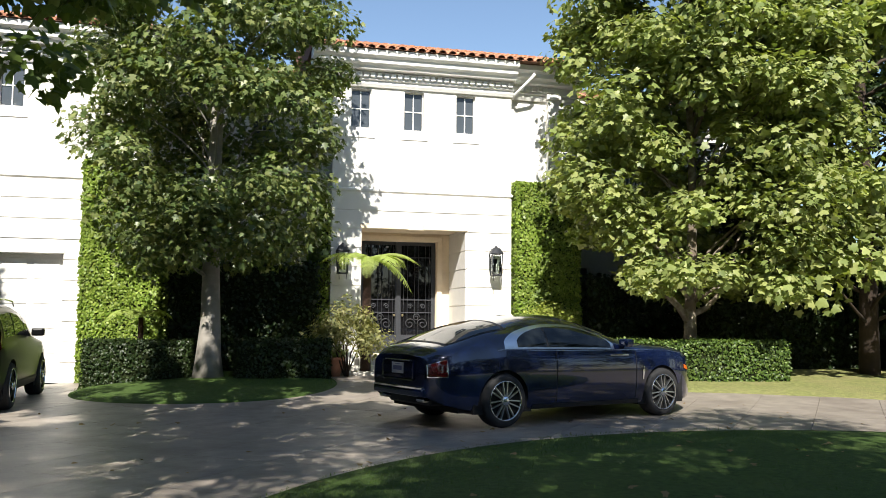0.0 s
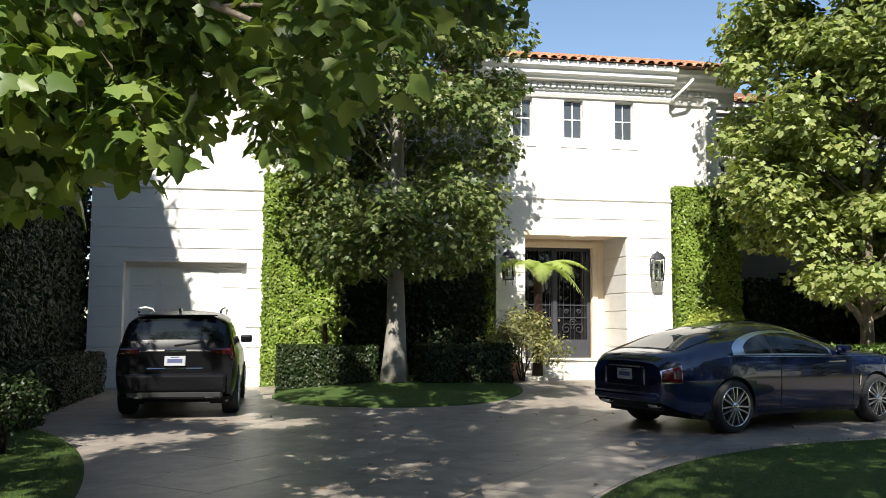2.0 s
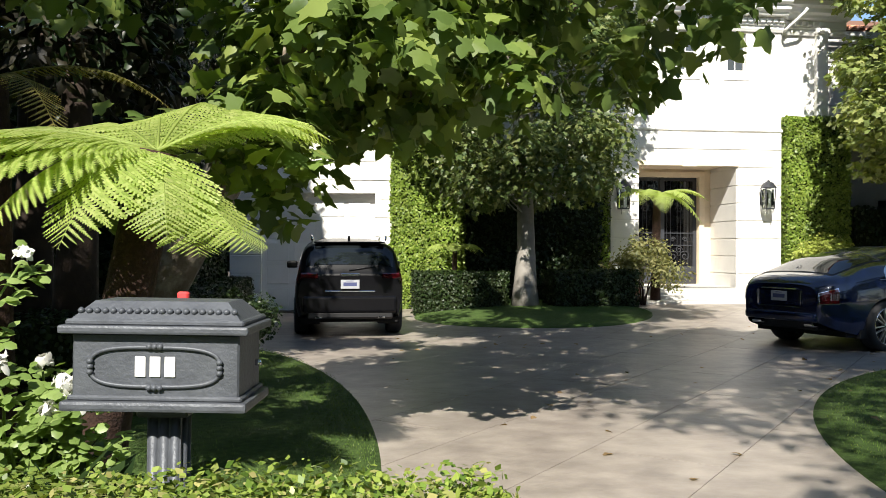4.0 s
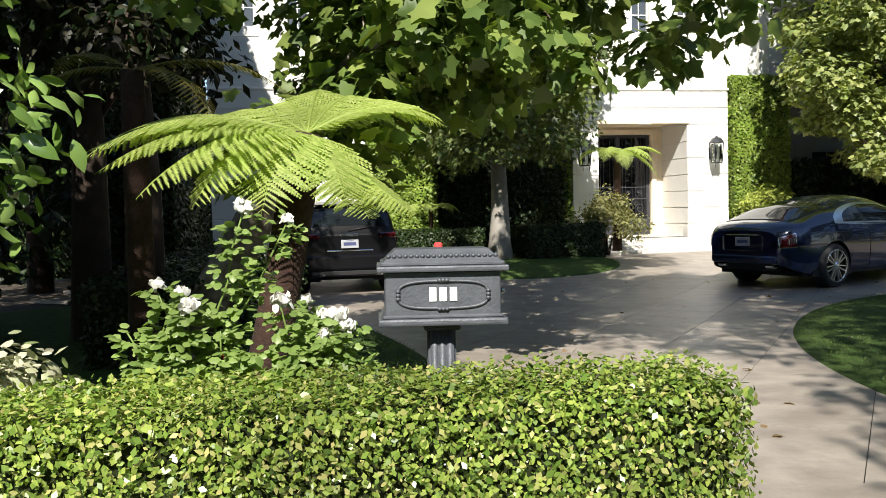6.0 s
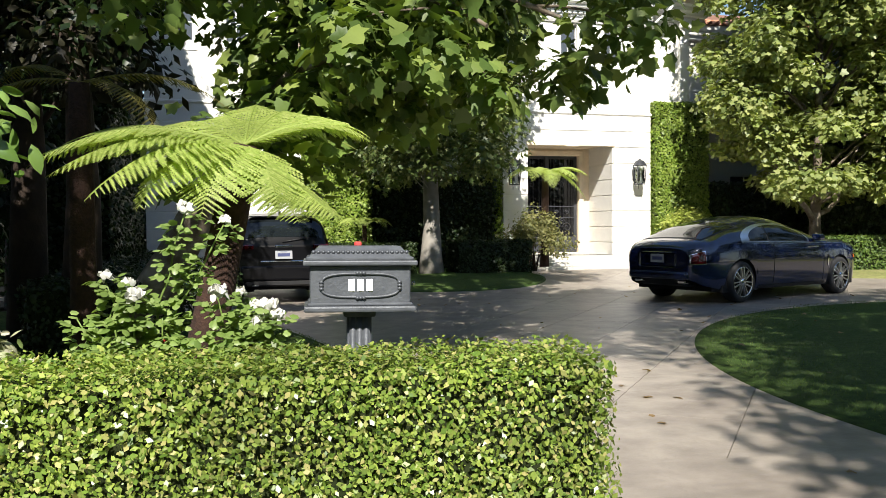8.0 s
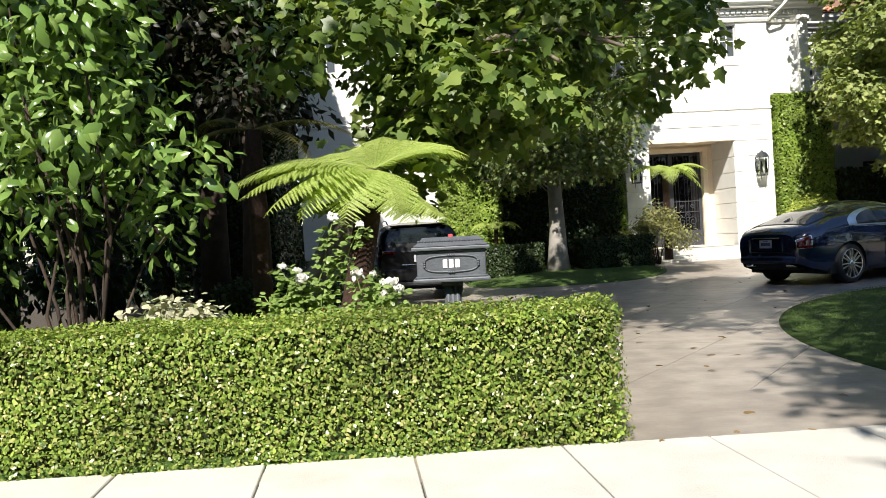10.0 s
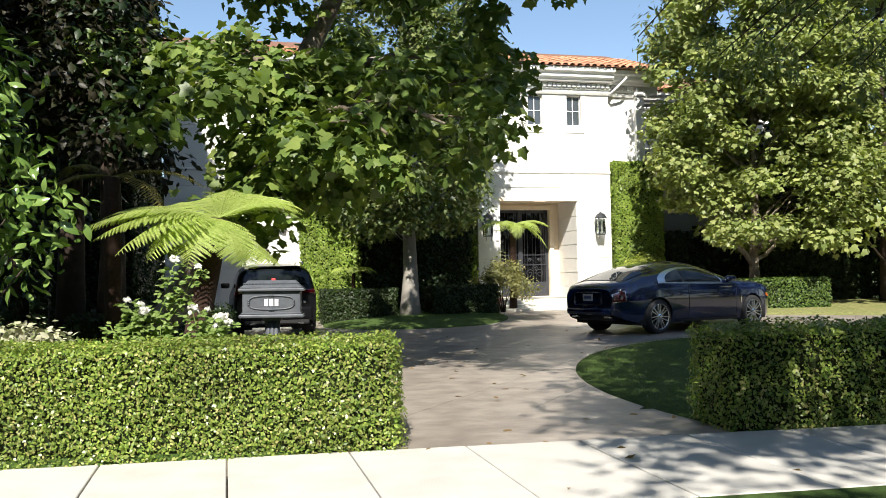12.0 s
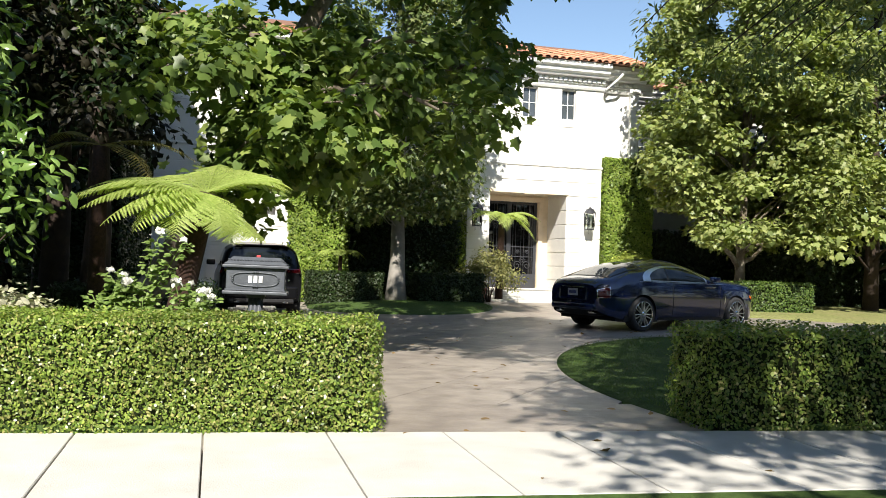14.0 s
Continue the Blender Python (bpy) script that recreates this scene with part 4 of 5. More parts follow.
for k in range(13):
    unseen_far_tree(-42 + k * 7 + random.uniform(-1.5, 1.5), -21 + random.uniform(-2.5, 2.5), random.uniform(8, 11), random.uniform(3.5, 4.5))
for y in (-12, -3, 5):
    unseen_far_tree(25 + random.uniform(-1, 1), y, 10, 4.0)
    unseen_far_tree(-22 + random.uniform(-1, 1), y, 10, 4.0)


# clipped hedges: a core coloured near-black for the inner shade, and a skin of leaves
def hedge(name, x0, x1, y0, y1, z1, m, leaf, size, density, label, z0=0.0, group="", shape=LEAF_ROUND, rough=0.05, category="hedge", sides="flrbt"):
    t = thing(name, m, label, category, group)
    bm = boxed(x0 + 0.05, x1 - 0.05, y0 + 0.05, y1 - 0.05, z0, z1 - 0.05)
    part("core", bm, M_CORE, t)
    faces = {"f": ((x0, y0, z0), (x1 - x0, 0, 0), (0, 0, z1 - z0)), "b": ((x1, y1, z0), (x0 - x1, 0, 0), (0, 0, z1 - z0)),
             "l": ((x0, y1, z0), (0, y0 - y1, 0), (0, 0, z1 - z0)), "r": ((x1, y0, z0), (0, y1 - y0, 0), (0, 0, z1 - z0)),
             "t": ((x0, y0, z1), (x1 - x0, 0, 0), (0, y1 - y0, 0))}
    P, NN = [], []
    for k in sides:
        o, u, v = faces[k]
        area = np.linalg.norm(np.cross(u, v))
        p, nn = scatter_face(int(area * density), o, u, v, rough)
        P.append(p)
        NN.append(nn)
    P, NN = np.concatenate(P), np.concatenate(NN)
    wob = np.array([noise.noise(Vector(p * 2.2)) for p in P])[:, None]
    P = P + NN * wob * 0.05
    nrm = NN + 0.55 * rng.normal(size=P.shape) + np.array([0, 0, 0.25])
    tip = 0.6 * NN + rng.normal(size=P.shape) + np.array([0, 0, 0.2])
    part_of("foliage", leaves("foliage", P, nrm, tip, size * np.clip(rng.normal(1, 0.3, len(P)), 0.4, 1.8), shape, leaf), t)
    return t


SM = pose(0, 0.99, 0, 0, 0, STREET_ANG)
# unseen hedge behind the camera, added to darken reflections and shade
hedge("unseen_far_hedge", -60, 60, -17.5, -16.0, 2.8, SM, M_LEAF_DARK, 0.22, 60, "unseen dark hedge added across the street to block sky light", sides="bt")
hedge("street_hedge", -8.6, -3.97, 0.02, 0.66, 0.84, SM, M_LEAF_HEDGE, 0.025, 8200, "clipped sunlit green hedge along the pavement", rough=0.10, shape=LEAF_OVAL)
hedge("street_hedge", -1.22, 7.0, 0.02, 0.75, 0.83, SM, M_LEAF_HEDGE, 0.031, 4200, "clipped shaded green hedge along the pavement", rough=0.10, shape=LEAF_OVAL)
hedge("box_hedge", -2.72, -0.72, 18.1, 19.0, 0.98, pose(0, 0, 0), M_LEAF_BOX, 0.05, 1000, "clipped dark box hedge beside the courtyard tree", group="box hedges round the island")
hedge("box_hedge", 0.15, 2.0, 17.55, 18.6, 1.02, pose(0, 0, 0), M_LEAF_BOX, 0.05, 1000, "clipped dark box hedge beside the courtyard tree", group="box hedges round the island")
hedge("low_hedge", 5.9, 9.8, 17.35, 17.95, 1.05, pose(0, 0, 0, 0, 0, -6), M_LEAF_LOW_SHADE, 0.05, 1300, "low clipped hedge behind the grass strip")
hedge("box_hedge", -7.3, -5.95, 7.2, 13.8, 0.86, pose(0, 0, 0), M_LEAF_BOX, 0.045, 900, "clipped dark box hedge along the side lawn", group="box hedges by the boundary")
hedge("box_hedge", -6.94, -6.3, 14.4, 19.4, 0.84, pose(0, 0, 0), M_LEAF_BOX, 0.045, 900, "clipped box hedge leading to the garage", group="box hedges by the boundary")
# high crown added to throw shade on the garage front's left side
backdrop_tree(-8.5, 13.6, 11.0, 1.2, 90, M_LEAF_DARK, 0.2, low=5.5)
hedge("tall_hedge", -8.6, -7.0, 13.0, 20.3, 9.0, pose(0, 0, 0), M_LEAF_BOX, 0.07, 420, "tall clipped evergreen hedge screening the boundary", sides="frt")
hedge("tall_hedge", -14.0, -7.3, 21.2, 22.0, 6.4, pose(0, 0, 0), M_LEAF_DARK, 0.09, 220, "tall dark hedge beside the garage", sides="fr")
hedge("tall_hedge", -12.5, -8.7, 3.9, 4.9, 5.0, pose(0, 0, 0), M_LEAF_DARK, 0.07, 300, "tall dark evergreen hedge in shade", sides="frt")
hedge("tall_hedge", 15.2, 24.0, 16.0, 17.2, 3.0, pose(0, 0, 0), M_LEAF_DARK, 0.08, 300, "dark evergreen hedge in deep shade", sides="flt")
# three dark hedges added to stand for deep shade before the recessed walls
hedge("tall_hedge", 11.2, 17.2, 19.0, 19.8, 3.4, pose(0, 0, 0), M_LEAF_DARK, 0.09, 300, "near-black hedge added as deep shade before the side wing", sides="flt")
hedge("tall_hedge", 8.9, 11.1, 20.6, 21.3, 2.6, pose(0, 0, 0), M_LEAF_DARK, 0.09, 300, "near-black hedge added as deep shade under the balcony", sides="flt")
hedge("tall_hedge", -1.25, 2.0, 20.3, 21.0, 2.7, pose(0, 0, 0), M_LEAF_DARK, 0.08, 420, "near-black shrubs added as deep shade in the courtyard", sides="flrt", rough=0.15)
# ivy on the corners of the blocks
hedge("ivy_cladding", -3.12, -1.5, F - 0.28, F - 0.03, 4.88, pose(0, 0, 0), M_LEAF_IVY, 0.055, 2000, "thick green ivy clipped flat on the garage corner", sides="flrt", rough=0.05, category="ivy", group="ivy on the house corners")
hedge("ivy_cladding", -1.6, -1.35, F - 0.03, F + 3.0, 4.88, pose(0, 0, 0), M_LEAF_IVY, 0.055, 1200, "green ivy on the shaded courtyard side wall", sides="frt", category="ivy", group="ivy on the house corners")
hedge("ivy_cladding", 6.84, 8.5, F - 0.28, F + 0.18, 4.84, pose(0, 0, 0), M_LEAF_IVY, 0.055, 2000, "thick green ivy clipped flat beside the entrance", sides="flrt", rough=0.05, category="ivy", group="ivy on the house corners")
hedge("ivy_cladding", 2.06, 2.32, F + 0.02, F + 3.0, 4.3, pose(0, 0, 0), M_LEAF_IVY, 0.055, 1200, "green ivy on the shaded side wall of the porch", sides="flt", category="ivy", group="ivy on the house corners")


def bush(name, x, y, z, rx, ry, rz, n, size, leaf, label, shape=LEAF_ROUND, category="bush", z0=0.0, clumps=26, group=""):
    t = thing(name, pose(x, y, z0), label, category, group)
    d = rand_dirs(clumps)
    d[:, 2] = np.abs(d[:, 2]) * 1.1 - 0.35
    cs = d * np.array([rx, ry, rz]) * (0.45 + 0.5 * rng.random((clumps, 1))) + np.array([0, 0, z - z0])
    part_of("foliage", crown(cs, rng.uniform(0.28, 0.5, clumps) * min(rx, rz), n // clumps, size, shape, leaf, up=0.5, droop=0.2, flat=1.0), t)
    for c in cs[::3][:14]:
        part("stem", tube(bmesh.new(), wavy((random.gauss(0, 0.04), random.gauss(0, 0.04), 0), c, 3), [0.02, 0.015, 0.01, 0.006], 5), M_BARK_DARK, t)
    return t


bush("olive_bush", 2.45, 18.55, 1.15, 0.85, 0.7, 0.85, 3200, 0.085, M_LEAF_DRYBUSH, "airy olive-green shrub beside the entrance steps", LEAF_SIMPLE, z0=0.2)
bush("flowering_bush", 7.4, F - 0.85, 1.25, 0.7, 0.4, 0.9, 2200, 0.09, M_LEAF_LIME, "pale yellow-green shrub against the ivy", LEAF_SIMPLE, z0=0.25)
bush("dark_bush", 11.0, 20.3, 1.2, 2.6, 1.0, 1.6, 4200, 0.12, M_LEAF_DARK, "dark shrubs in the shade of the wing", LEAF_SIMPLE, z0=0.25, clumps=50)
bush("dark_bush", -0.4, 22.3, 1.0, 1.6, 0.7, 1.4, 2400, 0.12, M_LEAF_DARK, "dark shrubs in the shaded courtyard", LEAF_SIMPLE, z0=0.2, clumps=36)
bush("round_bush", -5.6, 10.6, 0.55, 0.55, 0.55, 0.5, 2400, 0.045, M_LEAF_BOX, "round clipped dark bush on the side lawn")
bush("variegated_bush", -6.85, 2.55, 0.62, 0.50, 0.40, 0.45, 3400, 0.055, M_LEAF_PALE, "cream-variegated shrub behind the street hedge")
bush("lime_bush", -6.15, 2.35, 0.55, 0.42, 0.40, 0.36, 2600, 0.038, M_LEAF_LIME, "low bright lime-green shrub behind the street hedge")
bush("glossy_shrub", -7.62, 3.0, 2.2, 1.05, 0.8, 3.0, 2900, 0.13, M_LEAF_GLOSS, "tall glossy-leaved shrub behind the street hedge", LEAF_LONG, clumps=75)

# ---- cars ----
M_NAVY = mat("navy_paint", (0.004, 0.009, 0.038), 0.14, metal=0.25, vary=0.05, coat=1.0)
M_BLACKPAINT = mat("black_paint", (0.004, 0.004, 0.005), 0.28, vary=0.05, spec=0.25, coat=0.15)
M_CARGLASS = glass_mat("car_glass", (0.010, 0.013, 0.015))
M_CHROME = mat("chrome", (0.78, 0.80, 0.82), 0.12, 1.0, vary=0.03)
M_SILVER = mat("brushed_silver", (0.72, 0.74, 0.77), 0.28, 1.0, vary=0.03)
M_TYRE = mat("tyre_rubber", (0.018, 0.018, 0.019), 0.75, vary=0.2, bump=0.2)
M_RIM = mat("dark_alloy", (0.06, 0.06, 0.065), 0.3, 0.9)
M_RED = mat("red_lens", (0.06, 0.003, 0.005), 0.08, vary=0.1, coat=1.0)
M_AMBER = mat("amber_lens", (0.60, 0.14, 0.02), 0.1, vary=0.1)
M_PLASTIC = mat("black_plastic", (0.012, 0.012, 0.013), 0.55, vary=0.15)
M_PLATE = mat("white_plate", (0.30, 0.31, 0.33), 0.4, vary=0.04)
M_PLATEBAR = mat("dark_blue_bar", (0.03, 0.04, 0.12), 0.5)
# black that paints the shade in arches, behind spokes, in gaps and underneath
M_HOLLOW_SHADE = mat("wheel_well_shade", (0.006, 0.006, 0.006), 0.9)


class Shell:
    """A car's outer skin as a function of the place along it and of the way round the section."""

    def __init__(self, belt, top, half, sill, wheels, arch, x0, x1, roofw, lift=0.64, inset=0.05):
        self.lift, self.inset = lift, inset
        self.belt, self.top, self.half, self.sill, self.wheels, self.arch, self.x0, self.x1, self.roofw = belt, top, half, sill, wheels, arch, x0, x1, roofw

    def at(self, curve, x):
        xs, vs = zip(*curve)
        return float(np.mean(np.interp(x + np.linspace(-0.10, 0.10, 9), xs, vs)))

    def point(self, x, s, side=1):
        zb, zt, w = self.at(self.belt, x), self.at(self.top, x), self.at(self.half, x)
        zs = base = self.at(self.sill, x)
        for xw in self.wheels:
            if abs(x - xw) < self.arch:
                zs = max(zs, 0.37 + math.sqrt(self.arch ** 2 - (x - xw) ** 2))
        zt = max(zt, zb + 0.01)
        if s <= 0.45:
            z = zs + (zb - zs) * s / 0.45
            q = (z - base) / max(0.05, zb - base)
            y = w * float(np.interp(q, (0, 0.12, 0.35, 0.62, 0.86, 1.0), (0.93, 0.965, 0.99, 1.0, 0.985, 0.955)))
        else:
            u = (s - 0.45) / 0.55
            wr = w * self.at(self.roofw, x)
            P = ((0.955 * w, zb), (0.955 * w - self.inset, zb + self.lift * (zt - zb)), (wr, zt), (0.0, zt))
            B = ((1 - u) ** 3, 3 * u * (1 - u) ** 2, 3 * u * u * (1 - u), u ** 3)
            y, z = sum(b * p[0] for b, p in zip(B, P)), sum(b * p[1] for b, p in zip(B, P))
        return Vector((x, side * y, z))

    def out(self, x, s, side, eps):
        a = self.point(x + 0.02, s, side) - self.point(x - 0.02, s, side)
        b = self.point(x, min(1, s + 0.01), side) - self.point(x, max(0, s - 0.01), side)
        n = a.cross(b).normalized() * -side
        if s > 0.99:
            n = Vector((-(self.at(self.top, x + 0.02) - self.at(self.top, x - 0.02)), 0, 0.04)).normalized()
        return self.point(x, s, side) + n * eps

    def skin(self, xs, ss):
        bm = bmesh.new()
        for side in (1, -1):
            g = [[bm.verts.new(self.point(x, s, side)) for s in ss] for x in xs]
            for i in range(len(xs) - 1):
                for k in range(len(ss) - 1):
                    f = bm.faces.new((g[i][k], g[i + 1][k], g[i + 1][k + 1], g[i][k + 1]))
                    f.smooth = True
        bmesh.ops.remove_doubles(bm, verts=bm.verts, dist=1e-4)
        loops = [e for e in bm.edges if len(e.link_faces) == 1]
        for end in (xs[0], xs[-1]):
            es = [e for e in loops if all(abs(v.co.x - end) < 1e-4 for v in e.verts)]
            vs = sorted({v for e in es for v in e.verts}, key=lambda v: math.atan2(v.co.z - 0.65, v.co.y))
            if len(vs) > 2:
                bm.faces.new(vs)
        bmesh.ops.recalc_face_normals(bm, faces=bm.faces)
        return bm

    def patch(self, xs, lo, hi, eps, side, n=8, thick=0.004):
        """A panel lying on the skin between two section lines lo(x) and hi(x)."""
        bm = bmesh.new()
        g = [[bm.verts.new(self.out(x, lo(x) + (hi(x) - lo(x)) * k / n, side, eps)) for k in range(n + 1)] for x in xs]
        for i in range(len(xs) - 1):
            for k in range(n):
                bm.faces.new((g[i][k], g[i + 1][k], g[i + 1][k + 1], g[i][k + 1])).smooth = True
        bmesh.ops.remove_doubles(bm, verts=bm.verts, dist=1e-5)
        bmesh.ops.recalc_face_normals(bm, faces=bm.faces)
        return bm


def wheel(car, x, y, side, r=0.37, spokes=7, material=None):
    wd = 0.26
    m = pose(x, y, r, 0, 0, 0 if side < 0 else 180)
    tyre = bmesh.new()
    prof = [(r * 0.70, -wd / 2 + 0.02), (r * 0.74, -wd / 2), (r * 0.90, -wd / 2), (r * 0.975, -wd / 2 + 0.03), (r, -wd / 2 + 0.07), (r, wd / 2 - 0.07), (r * 0.975, wd / 2 - 0.03), (r * 0.90, wd / 2), (r * 0.70, wd / 2)]
    lathe(tyre, prof, 40, 'Y', cap=False)
    bmesh.ops.recalc_face_normals(tyre, faces=tyre.faces)
    w = part("wheel", tyre, M_TYRE, car)
    w.matrix_basis = m
    rim = bmesh.new()
    lathe(rim, [(r * 0.70, -wd / 2 - 0.004), (r * 0.73, -wd / 2 - 0.012), (r * 0.735, -wd / 2 + 0.0), (r * 0.72, -wd / 2 + 0.01)], 40, 'Y', cap=False)
    part("rim", rim, M_CHROME, w)
    part("rim_dish", lathe(bmesh.new(), [(r * 0.71, -wd / 2 + 0.055), (r * 0.71, -wd / 2 + 0.07)], 32, 'Y'), M_HOLLOW_SHADE, w)
    me = None
    for k in range(spokes):
        a = 2 * math.pi * k / spokes
        if me is None:
            bm = bmesh.new()
            for d in (-1, 1):
                vs = [bm.verts.new(p) for p in ((d * 0.008, -wd / 2 - 0.004, r * 0.14), (d * 0.024, -wd / 2 - 0.002, r * 0.14), (d * 0.050, -wd / 2 + 0.004, r * 0.70), (d * 0.034, -wd / 2 + 0.004, r * 0.70),
                                                    (d * 0.008, -wd / 2 + 0.03, r * 0.14), (d * 0.024, -wd / 2 + 0.03, r * 0.14), (d * 0.050, -wd / 2 + 0.035, r * 0.70), (d * 0.034, -wd / 2 + 0.035, r * 0.70))]
                for f in ((0, 1, 2, 3), (4, 7, 6, 5), (0, 4, 5, 1), (1, 5, 6, 2), (2, 6, 7, 3), (3, 7, 4, 0)):
                    bm.faces.new([vs[i] for i in f])
            bmesh.ops.recalc_face_normals(bm, faces=bm.faces)
            me = as_mesh("spoke", bm, material or M_SILVER)
        part_of("spoke", me, w, Matrix.Rotation(a, 4, 'Y'))
    part("hub", lathe(bmesh.new(), [(0.002, -wd / 2 - 0.022), (r * 0.12, -wd / 2 - 0.02), (r * 0.17, -wd / 2 - 0.008), (r * 0.18, -wd / 2 + 0.02)], 20, 'Y'), M_CHROME, w)
    return w


# solid black boxes in place of the shaded hollow behind each wheel
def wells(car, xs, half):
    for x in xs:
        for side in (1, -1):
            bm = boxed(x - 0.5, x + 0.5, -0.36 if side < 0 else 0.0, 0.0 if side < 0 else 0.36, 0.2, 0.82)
            w = part("wheel_well_shade", bm, M_HOLLOW_SHADE, car)
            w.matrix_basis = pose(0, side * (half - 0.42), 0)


def plate(car, x, z, wd, tilt, ang=0):
    p = part("number_plate", boxed(-0.006, 0.0, -wd / 2, wd / 2, -0.075, 0.075, bevel=0.003), M_PLATE, car, "pale number plate with unreadable marks")
    p.matrix_basis = pose(x, 0, z, 0, tilt, 0)
    part("plate_mark", boxed(-0.008, -0.0062, -wd * 0.36, wd * 0.36, -0.03, 0.03), M_PLATEBAR, p)
    part("plate_mark", boxed(-0.008, -0.0062, -wd * 0.2, wd * 0.2, 0.048, 0.060), M_PLATEBAR, p)
    return p


def ramp_x(a, b, n):
    return list(np.linspace(a, b, n))


def coupe(m):
    car = thing("coupe", m, "glossy navy blue fastback luxury coupe parked in the court", "car")
    S = Shell(belt=[(-1.13, 0.86), (-1.02, 0.94), (-0.801, 1), (0, 1.065), (1.2, 1.045), (2.5, 1.035), (3.3, 1.01), (3.75, 0.95), (3.98, 0.79)],
              top=[(-1.13, 0.945), (-1.07, 1.055), (-0.961, 1.105), (-0.756, 1.165), (-0.2, 1.375), (0.25, 1.475), (0.7, 1.55), (1.1, 1.565), (1.45, 1.54), (1.8, 1.445), (2.2, 1.305), (2.5, 1.175), (2.7, 1.145), (3.3, 1.095), (3.75, 1.025), (3.98, 0.83)],
              half=[(-1.13, 0.63), (-1.07, 0.76), (-0.935, 0.865), (-0.7, 0.94), (0, 0.975), (1.5, 0.97), (2.6, 0.975), (3.3, 0.955), (3.7, 0.9), (3.9, 0.8), (3.98, 0.7)],
              sill=[(-1.13, 0.47), (-0.979, 0.36), (-0.6, 0.26), (0.5, 0.23), (3.0, 0.22), (3.98, 0.24)], wheels=(0.0, 3.11), arch=0.415, x0=-1.13, x1=3.98,
              roofw=[(-1.13, 0.85), (-0.7, 0.72), (0.3, 0.62), (1.5, 0.62), (2.3, 0.68), (2.7, 0.85), (3.98, 0.85)])
    xs = sorted(set(ramp_x(-1.13, 3.98, 84) + ramp_x(-0.43, 0.43, 36) + ramp_x(2.68, 3.54, 36)))
    ss = ramp_x(0, 0.45, 13) + ramp_x(0.45, 1, 19)[1:]
    part("body", S.skin(xs, ss), M_NAVY, car)
    # side glass with its silver surround
    def arch_s(x, a, b, peak, e=2.4):
        u = abs((x - (a + b) / 2) / ((b - a) / 2))
        return 0.468 + peak * max(0.0, 1 - u ** e) ** (1 / e)
    for side in (1, -1):
        sx = ramp_x(0.02, 2.10, 50)
        part("window_surround", S.patch(sx, lambda x: 0.456, lambda x: max(0.458, arch_s(x, 0.0, 2.12, 0.240)), 0.004, side), M_SILVER, car, "brushed silver window surround")
        gx = ramp_x(0.25, 0.78, 20)
        part("side_window", S.patch(gx, lambda x: 0.472, lambda x: max(0.474, arch_s(x, 0.22, 2.05, 0.205)), 0.008, side), M_CARGLASS, car)
        gx = ramp_x(0.81, 2.03, 34)
        part("side_window", S.patch(gx, lambda x: 0.472, lambda x: max(0.474, arch_s(x, 0.22, 2.05, 0.205)), 0.008, side), M_CARGLASS, car)
        part("window_pillar", S.patch([0.765, 0.825], lambda x: 0.472, lambda x: max(0.474, arch_s(x, 0.22, 2.05, 0.205)), 0.0065, side), M_PLASTIC, car)
        part("waist_strip", S.patch(ramp_x(-0.1, 3.6, 40), lambda x: 0.444, lambda x: 0.449, 0.004, side), M_SILVER, car)
        part("door_gap", S.patch([0.93, 0.945], lambda x: 0.05, lambda x: 0.455, 0.002, side), M_HOLLOW_SHADE, car)
        part("door_gap", S.patch([2.52, 2.535], lambda x: 0.05, lambda x: 0.44, 0.002, side), M_HOLLOW_SHADE, car)
        part("sill_strip", S.patch(ramp_x(0.5, 2.6, 20), lambda x: 0.0, lambda x: 0.035, 0.006, side), M_PLASTIC, car)
        part("door_handle", box(bmesh.new(), 1.98, 2.36, side * 0.965 - 0.012, side * 0.965 + 0.012, 0.945, 0.970, bevel=0.008), M_CHROME, car)
        part("tail_light", S.patch(ramp_x(-1.095, -0.892, 10), lambda x: 0.268, lambda x: 0.416, 0.012, side), M_RED, car, "red tail light in a chrome frame")
        part("tail_light_frame", S.patch(ramp_x(-1.105, -0.882, 10), lambda x: 0.258, lambda x: 0.424, 0.006, side), M_CHROME, car)
        part("side_marker", S.patch(ramp_x(3.66, 3.80, 5), lambda x: 0.30, lambda x: 0.34, 0.008, side), M_AMBER, car)
        part("wing_vent", S.patch(ramp_x(2.66, 2.70, 3), lambda x: 0.20, lambda x: 0.285, 0.008, side), M_CHROME, car)
        part("rear_quarter_glass", S.patch(ramp_x(-0.765, 0.14, 18), lambda x: 0.745 - 0.03 * (x + 0.8), lambda x: 1.0, 0.006, side), M_CARGLASS, car, "sloping rear window")
        part("windscreen", S.patch(ramp_x(1.72, 2.42, 16), lambda x: 0.70, lambda x: 1.0, 0.006, side), M_CARGLASS, car)
        part("glass_seal", S.patch(ramp_x(-0.81, 0.19, 18), lambda x: 0.725 - 0.03 * (x + 0.8), lambda x: 1.0, 0.003, side), M_PLASTIC, car)
        mr = part("wing_mirror", boxed(-0.09, 0.09, -0.06, 0.12, -0.05, 0.07, bevel=0.04, seg=3), M_NAVY, car)
        mr.matrix_basis = pose(2.28, side * 1.03, 1.13)
        part("exhaust", boxed(-1.1, -0.979, side * 0.50 - 0.09, side * 0.50 + 0.09, 0.36, 0.42, bevel=0.02), M_CHROME, car)
    bt = part("boot_panel", boxed(-1.14, -1.12, -0.42, 0.42, 0.64, 0.91, bevel=0.03), M_NAVY, car)
